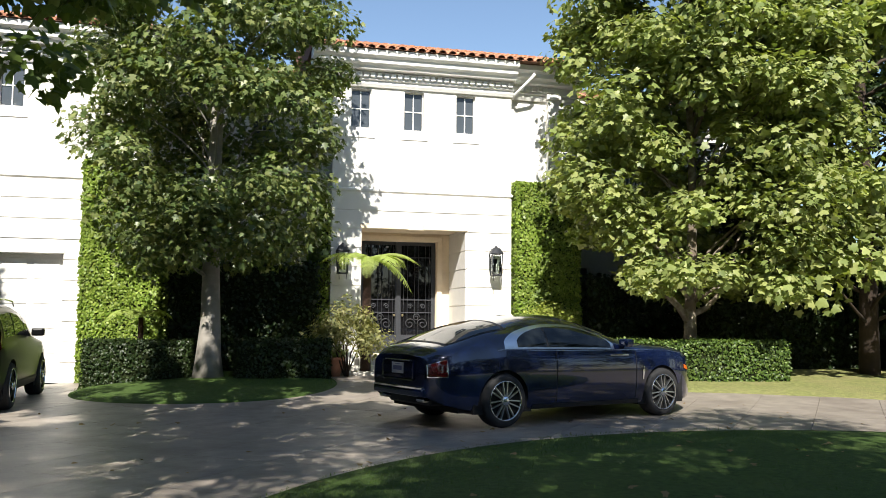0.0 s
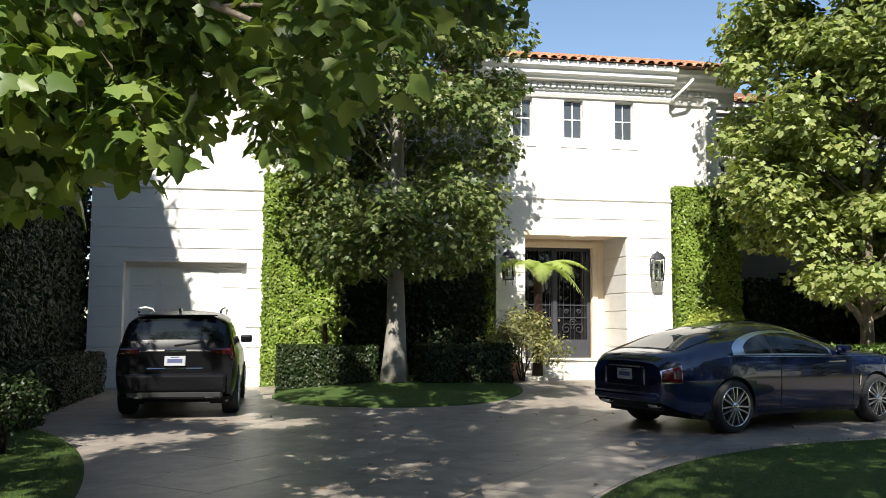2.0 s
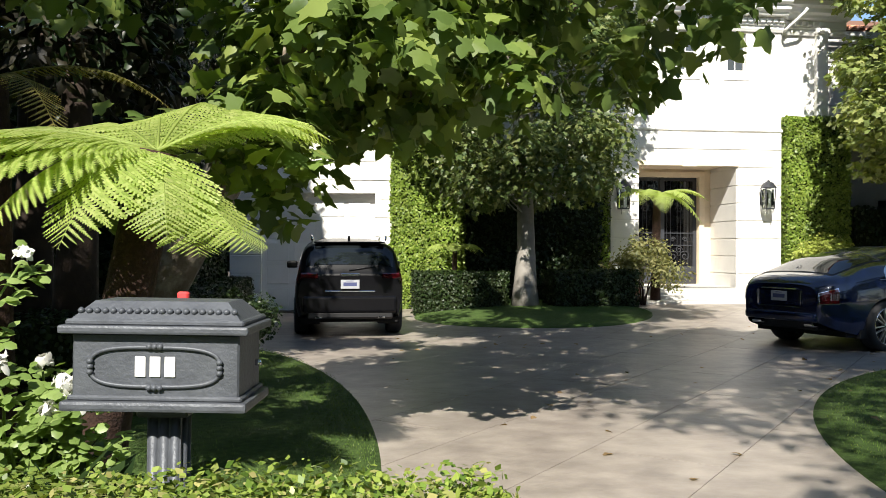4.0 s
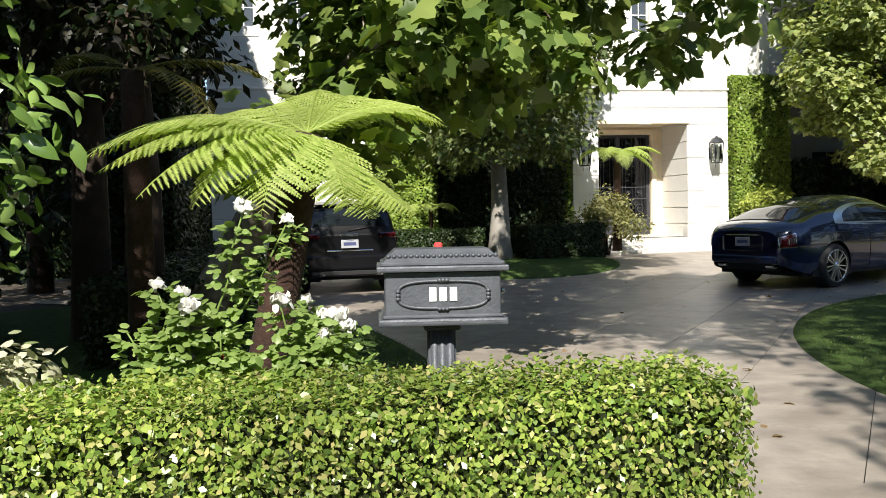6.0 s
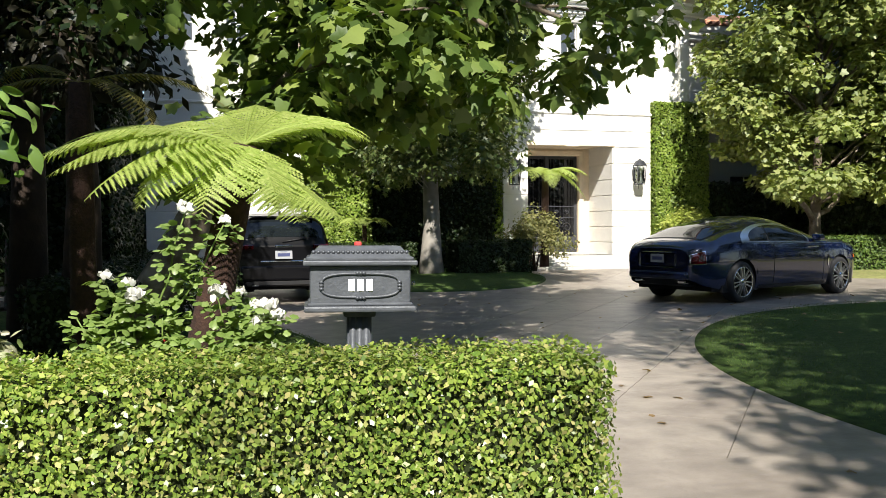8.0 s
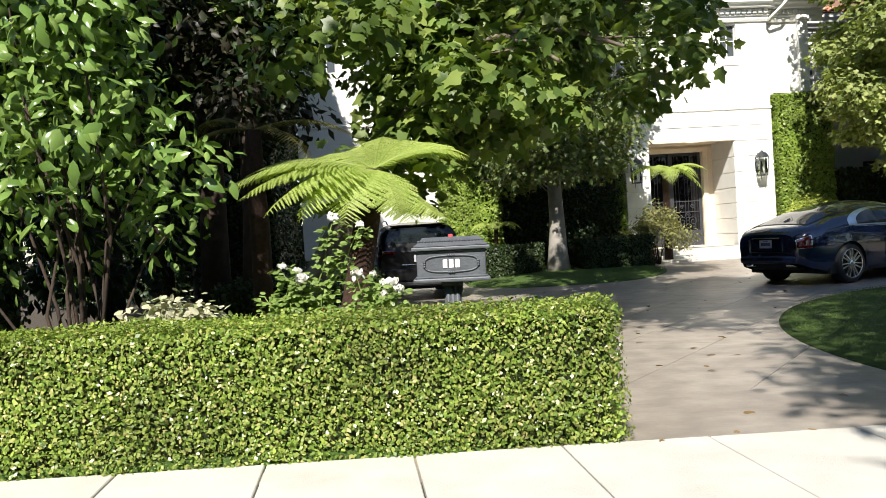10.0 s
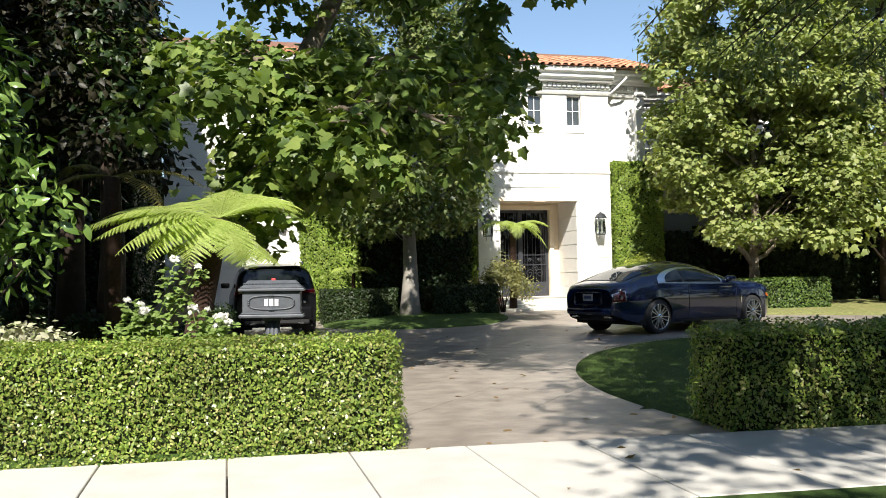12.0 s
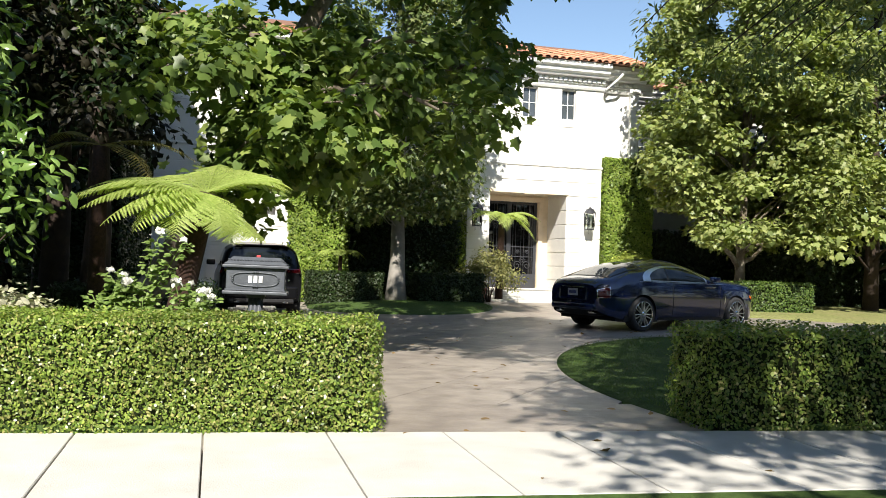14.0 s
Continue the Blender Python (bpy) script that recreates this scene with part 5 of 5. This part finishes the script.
    part("boot_trim", boxed(-1.16, -1.13, -0.34, 0.34, 0.902, 0.920, bevel=0.008), M_CHROME, car)
    part("bumper", boxed(-1.16, -1.02, -0.68, 0.68, 0.43, 0.57, bevel=0.06, seg=4), M_NAVY, car)
    part("diffuser", boxed(-0.961, -0.712, -0.55, 0.55, 0.30, 0.46, bevel=0.03), M_PLASTIC, car)
    plate(car, -1.14, 0.80, 0.31, 0)
    part("grille", boxed(3.93, 4.0, -0.34, 0.34, 0.40, 0.94, bevel=0.02), M_CHROME, car)
    part("underside", boxed(-0.7, 3.7, -0.84, 0.84, 0.22, 0.30), M_HOLLOW_SHADE, car)
    wells(car, (0.0, 3.11), 0.97)
    for x in (0.0, 3.11):
        wheel(car, x, -0.845, -1)
        wheel(car, x, 0.845, 1)
    return car


hx, hy = 2.933, 1.036
HEAD = math.degrees(math.atan2(hy, hx))
coupe(pose(3.66 - math.sin(radians(HEAD)) * 0.96, 11.51 + math.cos(radians(HEAD)) * 0.96, 0.005, 0, 0, HEAD))


def suv(m):
    car = thing("suv", m, "glossy black compact SUV parked nose to the garage", "car")
    S = Shell(belt=[(-0.95, 0.92), (-0.8, 1.05), (0.5, 1.08), (2.0, 1.04), (3.0, 0.98), (3.6, 0.80)],
              top=[(-0.96, 0.96), (-0.92, 1.10), (-0.80, 1.36), (-0.70, 1.55), (-0.58, 1.61), (0.3, 1.675), (1.0, 1.67), (1.6, 1.58), (2.3, 1.16), (2.6, 1.08), (3.2, 1.02), (3.5, 0.92), (3.66, 0.78)],
              half=[(-0.96, 0.84), (-0.85, 0.89), (-0.5, 0.915), (1.0, 0.92), (2.8, 0.915), (3.3, 0.86), (3.6, 0.72), (3.66, 0.66)],
              sill=[(-0.96, 0.40), (-0.7, 0.33), (0.5, 0.28), (3.66, 0.28)], wheels=(0.0, 2.73), arch=0.42, x0=-0.96, x1=3.66,
              roofw=[(-0.96, 0.92), (-0.7, 0.86), (0.5, 0.84), (1.6, 0.82), (2.3, 0.82), (2.6, 0.88), (3.66, 0.85)], lift=0.93, inset=0.10)
    xs = sorted(set(ramp_x(-0.96, -0.4, 22) + ramp_x(-0.4, 3.66, 54) + ramp_x(-0.43, 0.43, 30) + ramp_x(2.3, 3.16, 30)))
    ss = ramp_x(0, 0.45, 12) + ramp_x(0.45, 1, 19)[1:]
    part("body", S.skin(xs, ss), M_BLACKPAINT, car)
    for side in (1, -1):
        for a, b in ((-0.45, 0.30), (0.36, 1.16), (1.22, 2.02)):
            part("side_window", S.patch(ramp_x(a, b, 16), lambda x: 0.475, lambda x: 0.475 + 0.185 * min(1, max(0.05, (2.15 - x) / 0.55)), 0.006, side), M_CARGLASS, car)
        part("rear_window", S.patch(ramp_x(-0.86, -0.64, 10), lambda x: 0.68, lambda x: 1.0, 0.008, side), M_CARGLASS, car, "sloping rear window")
        part("windscreen", S.patch(ramp_x(1.62, 2.28, 12), lambda x: 0.68, lambda x: 1.0, 0.006, side), M_CARGLASS, car)
        part("tail_light", S.patch(ramp_x(-0.945, -0.62, 10), lambda x: 0.40, lambda x: 0.53, 0.012, side), M_RED, car, "dark red wrap-round tail light")
        part("tail_light", boxed(-0.975, -0.90, side * 0.68 - 0.15, side * 0.68 + 0.15, 0.985, 1.085, bevel=0.02), M_RED, car)
        part("reflector", boxed(-0.985, -0.95, side * 0.66 - 0.10, side * 0.66 + 0.10, 0.55, 0.59, bevel=0.006), M_RED, car)
        rr = part("roof_rail", tube(bmesh.new(), [(-0.40, side * 0.63, 1.64), (-0.30, side * 0.64, 1.70), (0.4, side * 0.65, 1.735), (1.2, side * 0.64, 1.71), (1.4, side * 0.63, 1.63)], 0.018, 8), M_CHROME, car)
        part("sill_cladding", S.patch(ramp_x(0.45, 2.3, 16), lambda x: 0.0, lambda x: 0.08, 0.01, side), M_PLASTIC, car)
        mr = part("wing_mirror", boxed(-0.07, 0.07, -0.08, 0.13, -0.06, 0.08, bevel=0.035, seg=2), M_BLACKPAINT, car)
        mr.matrix_basis = pose(1.78, side * 1.0, 1.17)
        part("exhaust", boxed(-1.0, -0.9, side * 0.52 - 0.07, side * 0.52 + 0.07, 0.33, 0.38, bevel=0.015), M_CHROME, car)
    part("bumper", boxed(-1.02, -0.88, -0.78, 0.78, 0.42, 0.70, bevel=0.05, seg=3), M_BLACKPAINT, car)
    part("lower_bumper", boxed(-1.0, -0.85, -0.72, 0.72, 0.32, 0.44, bevel=0.03), M_PLASTIC, car)
    part("tailgate_trim", boxed(-0.975, -0.93, -0.42, 0.42, 0.76, 0.79, bevel=0.01), M_CHROME, car)
    part("badge", boxed(-0.965, -0.94, -0.16, 0.16, 1.03, 1.075, bevel=0.006), M_CHROME, car)
    plate(car, -0.972, 0.895, 0.31, 8)
    part("rear_wiper", tube(bmesh.new(), [(-0.93, 0.02, 1.13), (-0.90, -0.42, 1.20)], 0.010, 5), M_PLASTIC, car)
    part("spoiler", boxed(-0.74, -0.52, -0.60, 0.60, 1.585, 1.605, bevel=0.008), M_BLACKPAINT, car)
    part("roof_fin", boxed(-0.42, -0.26, -0.02, 0.02, 1.62, 1.71, bevel=0.012), M_BLACKPAINT, car)
    part("underside", boxed(-0.85, 3.5, -0.8, 0.8, 0.26, 0.34), M_HOLLOW_SHADE, car)
    wells(car, (0.0, 2.73), 0.92)
    for x in (0.0, 2.73):
        wheel(car, x, -0.80, -1, spokes=5, material=M_RIM)
        wheel(car, x, 0.80, 1, spokes=5, material=M_RIM)
    return car


suv(pose(-4.20, 15.05, 0.005, 0, 0, 91.5))

# ---- mailbox ----
M_MAILBOX = mat("grey_cast_metal", (0.075, 0.082, 0.095), 0.5, metal=0.2, vary=0.14, scale=14, bump=0.25, bump_scale=70, stain=0.35, stain_scale=9, stain_color=(0.13, 0.14, 0.15))
M_WHITE = mat("white_marking", (0.8, 0.8, 0.78), 0.5, vary=0.02)
M_REDFLAG = mat("red_flag", (0.55, 0.05, 0.05), 0.5)


def mailbox(m):
    t = thing("mailbox", m, "grey cast-metal mailbox on a fluted post", "mailbox")
    W, D = 0.265, 0.15
    part("body", boxed(-W, W, -D, D, 1.02, 1.235, bevel=0.006), M_MAILBOX, t)
    part("base_lip", boxed(-W - 0.03, W + 0.03, -D - 0.03, D + 0.03, 0.99, 1.022, bevel=0.010, seg=2), M_MAILBOX, t)
    part("base_step", boxed(-W - 0.012, W + 0.012, -D - 0.012, D + 0.012, 1.02, 1.038, bevel=0.006), M_MAILBOX, t)
    lid = part("lid", boxed(-W - 0.035, W + 0.035, -D - 0.035, D + 0.035, 1.235, 1.262, bevel=0.008, seg=2), M_MAILBOX, t)
    part("lid_step", boxed(-W - 0.018, W + 0.018, -D - 0.018, D + 0.018, 1.260, 1.280, bevel=0.006), M_MAILBOX, lid)
    bm = bmesh.new()
    a = [bm.verts.new((sx * (W + 0.005), sy * (D + 0.005), 1.278)) for sx, sy in ((-1, -1), (1, -1), (1, 1), (-1, 1))]
    b = [bm.verts.new((sx * (W - 0.05), sy * (D - 0.055), 1.335)) for sx, sy in ((-1, -1), (1, -1), (1, 1), (-1, 1))]
    for k in range(4):
        bm.faces.new((a[k], a[(k + 1) % 4], b[(k + 1) % 4], b[k]))
    bm.faces.new(b)
    bm.faces.new(a[::-1])
    part("lid_roof", bm, M_MAILBOX, lid)
    bead = as_mesh("bead", lathe(bmesh.new(), [(0.002, -0.011), (0.009, -0.006), (0.012, 0.0), (0.009, 0.006), (0.002, 0.011)], 8), M_MAILBOX)
    for k in range(20):
        part_of("bead", bead, lid, pose(-W + 0.02 + k * (2 * W - 0.04) / 19, -D + 0.018, 1.305))
    # raised oval frame with clasps
    def oval(u):
        a = 2 * math.pi * u
        c, s = math.cos(a), math.sin(a)
        e = 0.62
        return (0.205 * math.copysign(abs(c) ** e, c), -D - 0.004, 1.130 + 0.062 * math.copysign(abs(s) ** e, s))
    part("oval_frame", tube(bmesh.new(), [oval(k / 64) for k in range(65)], 0.0075, 6, cap=False), M_MAILBOX, t)
    for x, z in ((0, 1.195), (0, 1.065), (-0.205, 1.13), (0.205, 1.13)):
        for d in (-1, 0, 1):
            c = part_of("clasp", bead, t, pose(x + (0.017 * d if x == 0 else 0), -D - 0.008, z + (0.017 * d if x else 0)))
    for k, x in enumerate((-0.047, 0.0, 0.047)):
        n = part("number_mark", boxed(x - 0.017, x + 0.017, -D - 0.006, -D - 0.001, 1.098, 1.163, bevel=0.002), M_WHITE, t, "plain white number mark")
    part("door_knob", lathe(bmesh.new(), [(0.003, -0.02), (0.012, -0.015), (0.012, 0.0)], 8, 'Z', Matrix.Translation((W + 0.02, 0, 1.13)) @ Matrix.Rotation(-math.pi / 2, 4, 'Y')), M_CHROME, t)
    part("flag", boxed(-0.02, 0.02, D - 0.03, D + 0.0, 1.30, 1.355, bevel=0.006), M_REDFLAG, t, "small red flag")
    part("post_cap", boxed(-0.085, 0.085, -0.085, 0.085, 0.955, 0.992, bevel=0.008), M_MAILBOX, t)
    part("post_core", boxed(-0.055, 0.055, -0.055, 0.055, -0.2, 0.96), M_MAILBOX, t)
    for sx in (-1, 0, 1):
        for sy in (-1, 1):
            part("flute", tube(bmesh.new(), [(sx * 0.036, sy * 0.05, -0.2), (sx * 0.036, sy * 0.05, 0.955)], 0.017, 8), M_MAILBOX, t)
            if sx:
                part("flute", tube(bmesh.new(), [(sx * 0.05, sy * 0.022, -0.2), (sx * 0.05, sy * 0.022, 0.955)], 0.017, 8), M_MAILBOX, t)
    return t


mailbox(pose(-4.858, 2.27, 0.115, 0, 0.6, -7) @ Matrix.Scale(0.91, 4))


# ---- tree fern ----
def toothed(n=12):
    """A narrow fern leaflet with saw-like edges."""
    vs, fs = [], []
    for k in range(n):
        y0, y1 = k / n, (k + 1.25) / n
        w = 0.082 * (1 - (k / n) ** 2.2) + 0.012
        for sx in (-1, 1):
            i = len(vs)
            vs += [(0, y0, 0.012), (sx * w, y0 + 0.85 / n, -0.012), (0, y1, 0.012)]
            fs.append((i, i + 1, i + 2) if sx > 0 else (i, i + 2, i + 1))
    return np.array(vs), np.array(fs)


PINNA = toothed()


def frond(base, heading, length, rise, droop, width, material):
    """One arching frond: a rib with paired, toothed pinnae."""
    ca, sa = math.cos(heading), math.sin(heading)
    rib, n = [], 34
    for k in range(n + 1):
        u = k / n
        r = length * (u - 0.08 * u * u)
        rib.append(Vector((base[0] + ca * r, base[1] + sa * r, base[2] + rise * math.sin(u * 1.9) - droop * u ** 2.2)))
    P, T, NN, Z = [], [], [], []
    for k in range(2, n):
        for half in (0,):
            u = (k + half) / n
            p = rib[k].lerp(rib[min(k + 1, n)], half)
            d = (rib[min(k + 1, n)] - rib[k - 1]).normalized()
            side = d.cross(Vector((0, 0, 1))).normalized()
            up = side.cross(d).normalized()
            s = width * (math.sin(math.pi * min(1, u * 0.93 + 0.09)) ** 0.8)
            for sg in (-1, 1):
                P.append(p)
                T.append(side * sg + d * 0.38 + Vector((0, 0, -0.28)) + Vector((random.gauss(0, 0.05), random.gauss(0, 0.05), random.gauss(0, 0.07))))
                NN.append(up + side * sg * 0.28)
                Z.append(s * random.uniform(0.92, 1.06))
    me = leaves("frond", np.array(P), np.array(NN), np.array(T), np.array(Z), PINNA, material)
    return me, rib


def tree_fern(x, y, z, fronds, material, label, trunk=True, r0=0.13, lean=0.0):
    t = thing("tree_fern", pose(x, y, 0), label, "tree fern")
    if trunk:
        part("trunk", tube(bmesh.new(), [(lean, 0.1, -0.05), (lean * 0.6, 0.05, z * 0.4), (lean * 0.2, 0.02, z * 0.8), (0, 0, z)], [r0 * 1.3, r0, r0 * 0.95, r0 * 0.8], 12), M_FERNTRUNK, t)
    for h, L, rise, droop, w in fronds:
        me, rib = frond((0, 0, z), radians(h), L, rise, droop, w, material)
        f = part_of("frond", me, t)
        part("rib", tube(bmesh.new(), rib[::3], [0.009 - 0.0007 * k for k in range(len(rib[::3]))], 5), material, f)
    return t


tree_fern(-5.30, 4.30, 2.00, [(172, 1.60, 0.18, 0.30, 0.34), (186, 1.55, 0.22, 0.42, 0.34), (200, 1.45, 0.12, 0.40, 0.34), (160, 1.50, 0.25, 0.25, 0.32), (213, 1.30, 0.06, 0.50, 0.34),
                              (-8, 1.00, 0.26, 0.24, 0.30), (10, 1.05, 0.30, 0.22, 0.30), (35, 1.10, 0.34, 0.15, 0.32), (60, 1.10, 0.36, 0.05, 0.30),
                              (-75, 0.80, -0.06, 0.46, 0.32), (-48, 0.95, -0.26, 0.30, 0.28), (-115, 0.80, 0.00, 0.55, 0.34), (-140, 1.00, 0.05, 0.55, 0.34), (-62, 0.75, -0.24, 0.34, 0.28),
                              (100, 1.10, 0.34, 0.10, 0.30), (80, 1.15, 0.42, 0.05, 0.30), (130, 1.10, 0.30, 0.20, 0.30)],
          M_FERN, "tree fern with bright lime-green arching fronds", lean=-0.4)
tree_fern(-6.5, 5.3, 2.55, [(-12, 1.3, 0.18, 0.42, 0.17), (-50, 1.2, 0.05, 0.7, 0.17), (195, 1.1, 0.1, 0.7, 0.17), (140, 1.0, 0.3, 0.3, 0.16)],
          M_FERN_DRY, "older tree fern with yellowing dry fronds", r0=0.10)
tree_fern(2.95, 19.0, 2.75, [(-15, 1.3, 0.30, 0.45, 0.30), (-60, 1.2, 0.25, 0.6, 0.30), (25, 1.2, 0.3, 0.5, 0.3), (190, 1.3, 0.3, 0.5, 0.3), (230, 1.2, 0.3, 0.6, 0.3), (-100, 1.1, 0.2, 0.7, 0.3), (150, 1.1, 0.3, 0.5, 0.3), (-35, 1.2, 0.1, 0.9, 0.3)],
          M_FERN, "tree fern leaning beside the entrance", r0=0.10)
tree_fern(-1.75, 19.2, 1.45, [(-100, 0.9, 0.3, 0.35, 0.24), (-60, 0.9, 0.3, 0.4, 0.24), (-140, 0.9, 0.3, 0.4, 0.24), (-20, 0.8, 0.3, 0.4, 0.24), (180, 0.8, 0.3, 0.4, 0.24)],
          M_FERN, "small tree fern in front of the ivy", r0=0.06)


# ---- white roses ----
def rose_bush(x, y, canes, label):
    t = thing("rose_bush", pose(x, y, 0), label, "rose bush", "white rose bushes")
    P, NN, T, Z = [], [], [], []
    blooms = []
    for (ex, ey, ez, bloom) in canes:
        pts = wavy((random.gauss(0, 0.03), random.gauss(0, 0.03), 0), (ex, ey, ez), 7, 0.10)
        part("cane", tube(bmesh.new(), pts, [0.010 - 0.0008 * k for k in range(len(pts))], 5), M_LEAF_ROSE, t)
        for k in range(2, len(pts)):
            for _ in range(15):
                q = Vector(pts[k - 1]).lerp(Vector(pts[k]), random.random())
                d = Vector((random.gauss(0, 1), random.gauss(0, 1), random.gauss(0.2, 0.5))).normalized()
                for j in (-1, 0, 1):
                    P.append(q + d * (0.055 + 0.02 * (j == 0)))
                    T.append(d + Vector((random.gauss(0, 0.2), random.gauss(0, 0.2), -0.2)) + d.cross(Vector((0, 0, 1))) * j * 1.2)
                    NN.append(Vector((random.gauss(0, 0.35), random.gauss(0, 0.35) - 0.35, 1)))
                    Z.append(random.uniform(0.036, 0.064))
        if bloom:
            blooms.append((ex, ey, ez, bloom))
    part_of("foliage", leaves("foliage", np.array(P), np.array(NN), np.array(T), np.array(Z), LEAF_ROUND, M_LEAF_ROSE), t)
    for ex, ey, ez, r in blooms:
        c = np.repeat(np.array([[ex, ey, ez + 0.02]]), 34, 0)
        d = rand_dirs(34)
        d[:, 2] = np.abs(d[:, 2]) * 0.9 - 0.1
        pos = c + d * r * rng.uniform(0.25, 0.75, (34, 1))
        part_of("bloom", leaves("bloom", pos, d + 0.25 * rng.normal(size=d.shape), rng.normal(size=d.shape) + np.array([0, 0, 0.9]), np.full(34, r * 0.85), LEAF_ROUND, M_PETAL), t, label="full white rose")
    return t


rose_bush(-5.98, 2.95, [(0.30, -0.1, 1.50, 0.055), (0.50, -0.1, 1.44, 0.04), (0.0, -0.1, 1.10, 0.05), (-0.10, -0.1, 1.14, 0.045), (-0.25, -0.05, 0.95, 0), (0.18, -0.15, 0.95, 0), (0.06, -0.2, 1.05, 0.06), (-0.18, -0.2, 0.78, 0), (0.25, -0.2, 0.80, 0), (-0.05, -0.2, 0.9, 0)],
          "climbing white rose bush with pale green leaves")
rose_bush(-5.42, 2.78, [(-0.10, -0.1, 1.06, 0.06), (0.02, 0.05, 1.04, 0.045), (0.10, 0, 0.98, 0.04), (0.16, -0.1, 0.98, 0.058), (0.20, -0.12, 0.93, 0.05), (0.10, -0.12, 0.90, 0.05), (-0.22, -0.1, 0.85, 0), (0.28, -0.05, 0.80, 0), (0.0, -0.2, 0.82, 0), (-0.1, -0.25, 0.75, 0)],
          "low white rose bush beside the mailbox")
bush("grass_tuft", -5.25, 2.65, 0.42, 0.28, 0.25, 0.3, 900, 0.22, M_LEAF_DARK, "dark strap-leaved tuft beside the mailbox post", LEAF_NARROW, clumps=12)

# small warning sign among the roses
sg = thing("yard_sign", pose(-5.78, 3.0, 0.0, 8, 0, 12), "small dark red and black yard sign on a stake", "sign")
octa = [(0.075 * math.cos(radians(22.5 + 45 * k)), 0.095 * math.sin(radians(22.5 + 45 * k))) for k in range(8)]
bm = bmesh.new()
va = [bm.verts.new((x, -0.004, 0.78 + z)) for x, z in octa]
vb = [bm.verts.new((x, 0.004, 0.78 + z)) for x, z in octa]
bm.faces.new(va)
bm.faces.new(vb[::-1])
for k in range(8):
    bm.faces.new((va[k], vb[k], vb[(k + 1) % 8], va[(k + 1) % 8]))
bmesh.ops.recalc_face_normals(bm, faces=bm.faces)
part("plate", bm, mat("dark_sign", (0.03, 0.025, 0.025), 0.4), sg)
part("red_band", boxed(-0.066, 0.066, -0.007, -0.0045, 0.80, 0.845), mat("sign_red", (0.35, 0.03, 0.02), 0.4), sg)
part("pale_bar", boxed(-0.055, 0.055, -0.007, -0.0045, 0.745, 0.79), M_WHITE, sg)
part("pale_bar", boxed(-0.04, 0.04, -0.007, -0.0045, 0.715, 0.728), M_WHITE, sg)
part("stake", boxed(-0.008, 0.008, 0.004, 0.012, 0.0, 0.78), M_IRON, sg)

# clay planter at the steps
pl = thing("planter", pose(2.2, 18.62, 0.22), "terracotta planter with a small flowering plant", "planter")
part("pot", lathe(bmesh.new(), [(0.13, 0), (0.19, 0.22), (0.21, 0.36), (0.235, 0.37), (0.235, 0.43), (0.20, 0.43), (0.18, 0.36)], 20), mat("terracotta_pot", (0.36, 0.17, 0.10), 0.8, bump=0.2), pl)
part_of("foliage", crown([(0, 0, 0.55), (-0.1, -0.05, 0.5), (0.1, 0.05, 0.52)], [0.18, 0.15, 0.15], 70, 0.07, LEAF_ROUND, M_LEAF_ROSE), pl)

# fallen leaves on the drive, the pavement and the lawns
n = 150
xs = np.concatenate([rng.uniform(-3.8, 9, n), rng.uniform(-4, 2, 40)])
ys = np.concatenate([rng.uniform(3.0, 15, n), rng.uniform(-0.3, 2.6, 40)])
pos = np.stack([xs, ys, ground_z(xs, ys) + 0.075 * (((xs - 6) / 7.2) ** 2 + ((ys - 2.6) / 8.15) ** 2 < 1) + 0.012], -1)
keep = ~((np.abs(ys - street_y(xs) - 0.38) < 0.45) & (xs > -1.3))
pos = pos[keep]
me = leaves("fallen_leaves", pos, np.array([0, 0, 1]) + 0.25 * rng.normal(size=pos.shape), rng.normal(size=pos.shape), rng.uniform(0.03, 0.09, len(pos)), LEAF_LOBED, M_DRYLEAF)
tagged(new("fallen_leaves", me), "scattered dry brown leaves on the ground", "leaves", kind="stuff")

# grass blades on the nearest lawns
def blades(x0, x1, y0, y1, n, inside, rise=0.05):
    xs, ys = rng.uniform(x0, x1, n), rng.uniform(y0, y1, n)
    k = inside(xs, ys) & (ys > street_y(xs) + 0.1)
    pos = np.stack([xs[k], ys[k], ground_z(xs[k], ys[k]) + rise - 0.005], -1)
    nrm = rng.normal(size=pos.shape) * np.array([1, 1, 0.3])
    tip = np.array([0, 0, 1]) + 0.5 * rng.normal(size=pos.shape) * np.array([1, 1, 0.1])
    return leaves("grass", pos, nrm, tip, rng.uniform(0.012, 0.030, len(pos)), LEAF_NARROW, M_BLADE)


M_BLADE = leaf_mat("grass_blade", [(0.06, 0.11, 0.02), (0.09, 0.15, 0.03), (0.14, 0.18, 0.05)], 0.5, 0.3)
tagged(new("grass", blades(-6.2, -4.0, 2.2, 13.0, 26000, lambda x, y: ((x + 8) / 3.95) ** 2 + ((y - 6) / 8.4) ** 2 < 0.985)), "short grass blades on the side lawn", "grass", kind="stuff")
tagged(new("grass", blades(-1.3, 7.0, 1.9, 10.8, 50000, lambda x, y: ((x - 6) / 7.2) ** 2 + ((y - 2.6) / 8.15) ** 2 < 0.985)), "short grass blades on the oval lawn", "grass", kind="stuff")
tagged(new("grass", blades(-2.9, 2.2, 14.7, 18.2, 12000, lambda x, y: ((x + 0.35) / 2.45) ** 2 + ((y - 17.5) / 2.72) ** 2 < 0.985)), "short grass blades on the island lawn", "grass", kind="stuff")
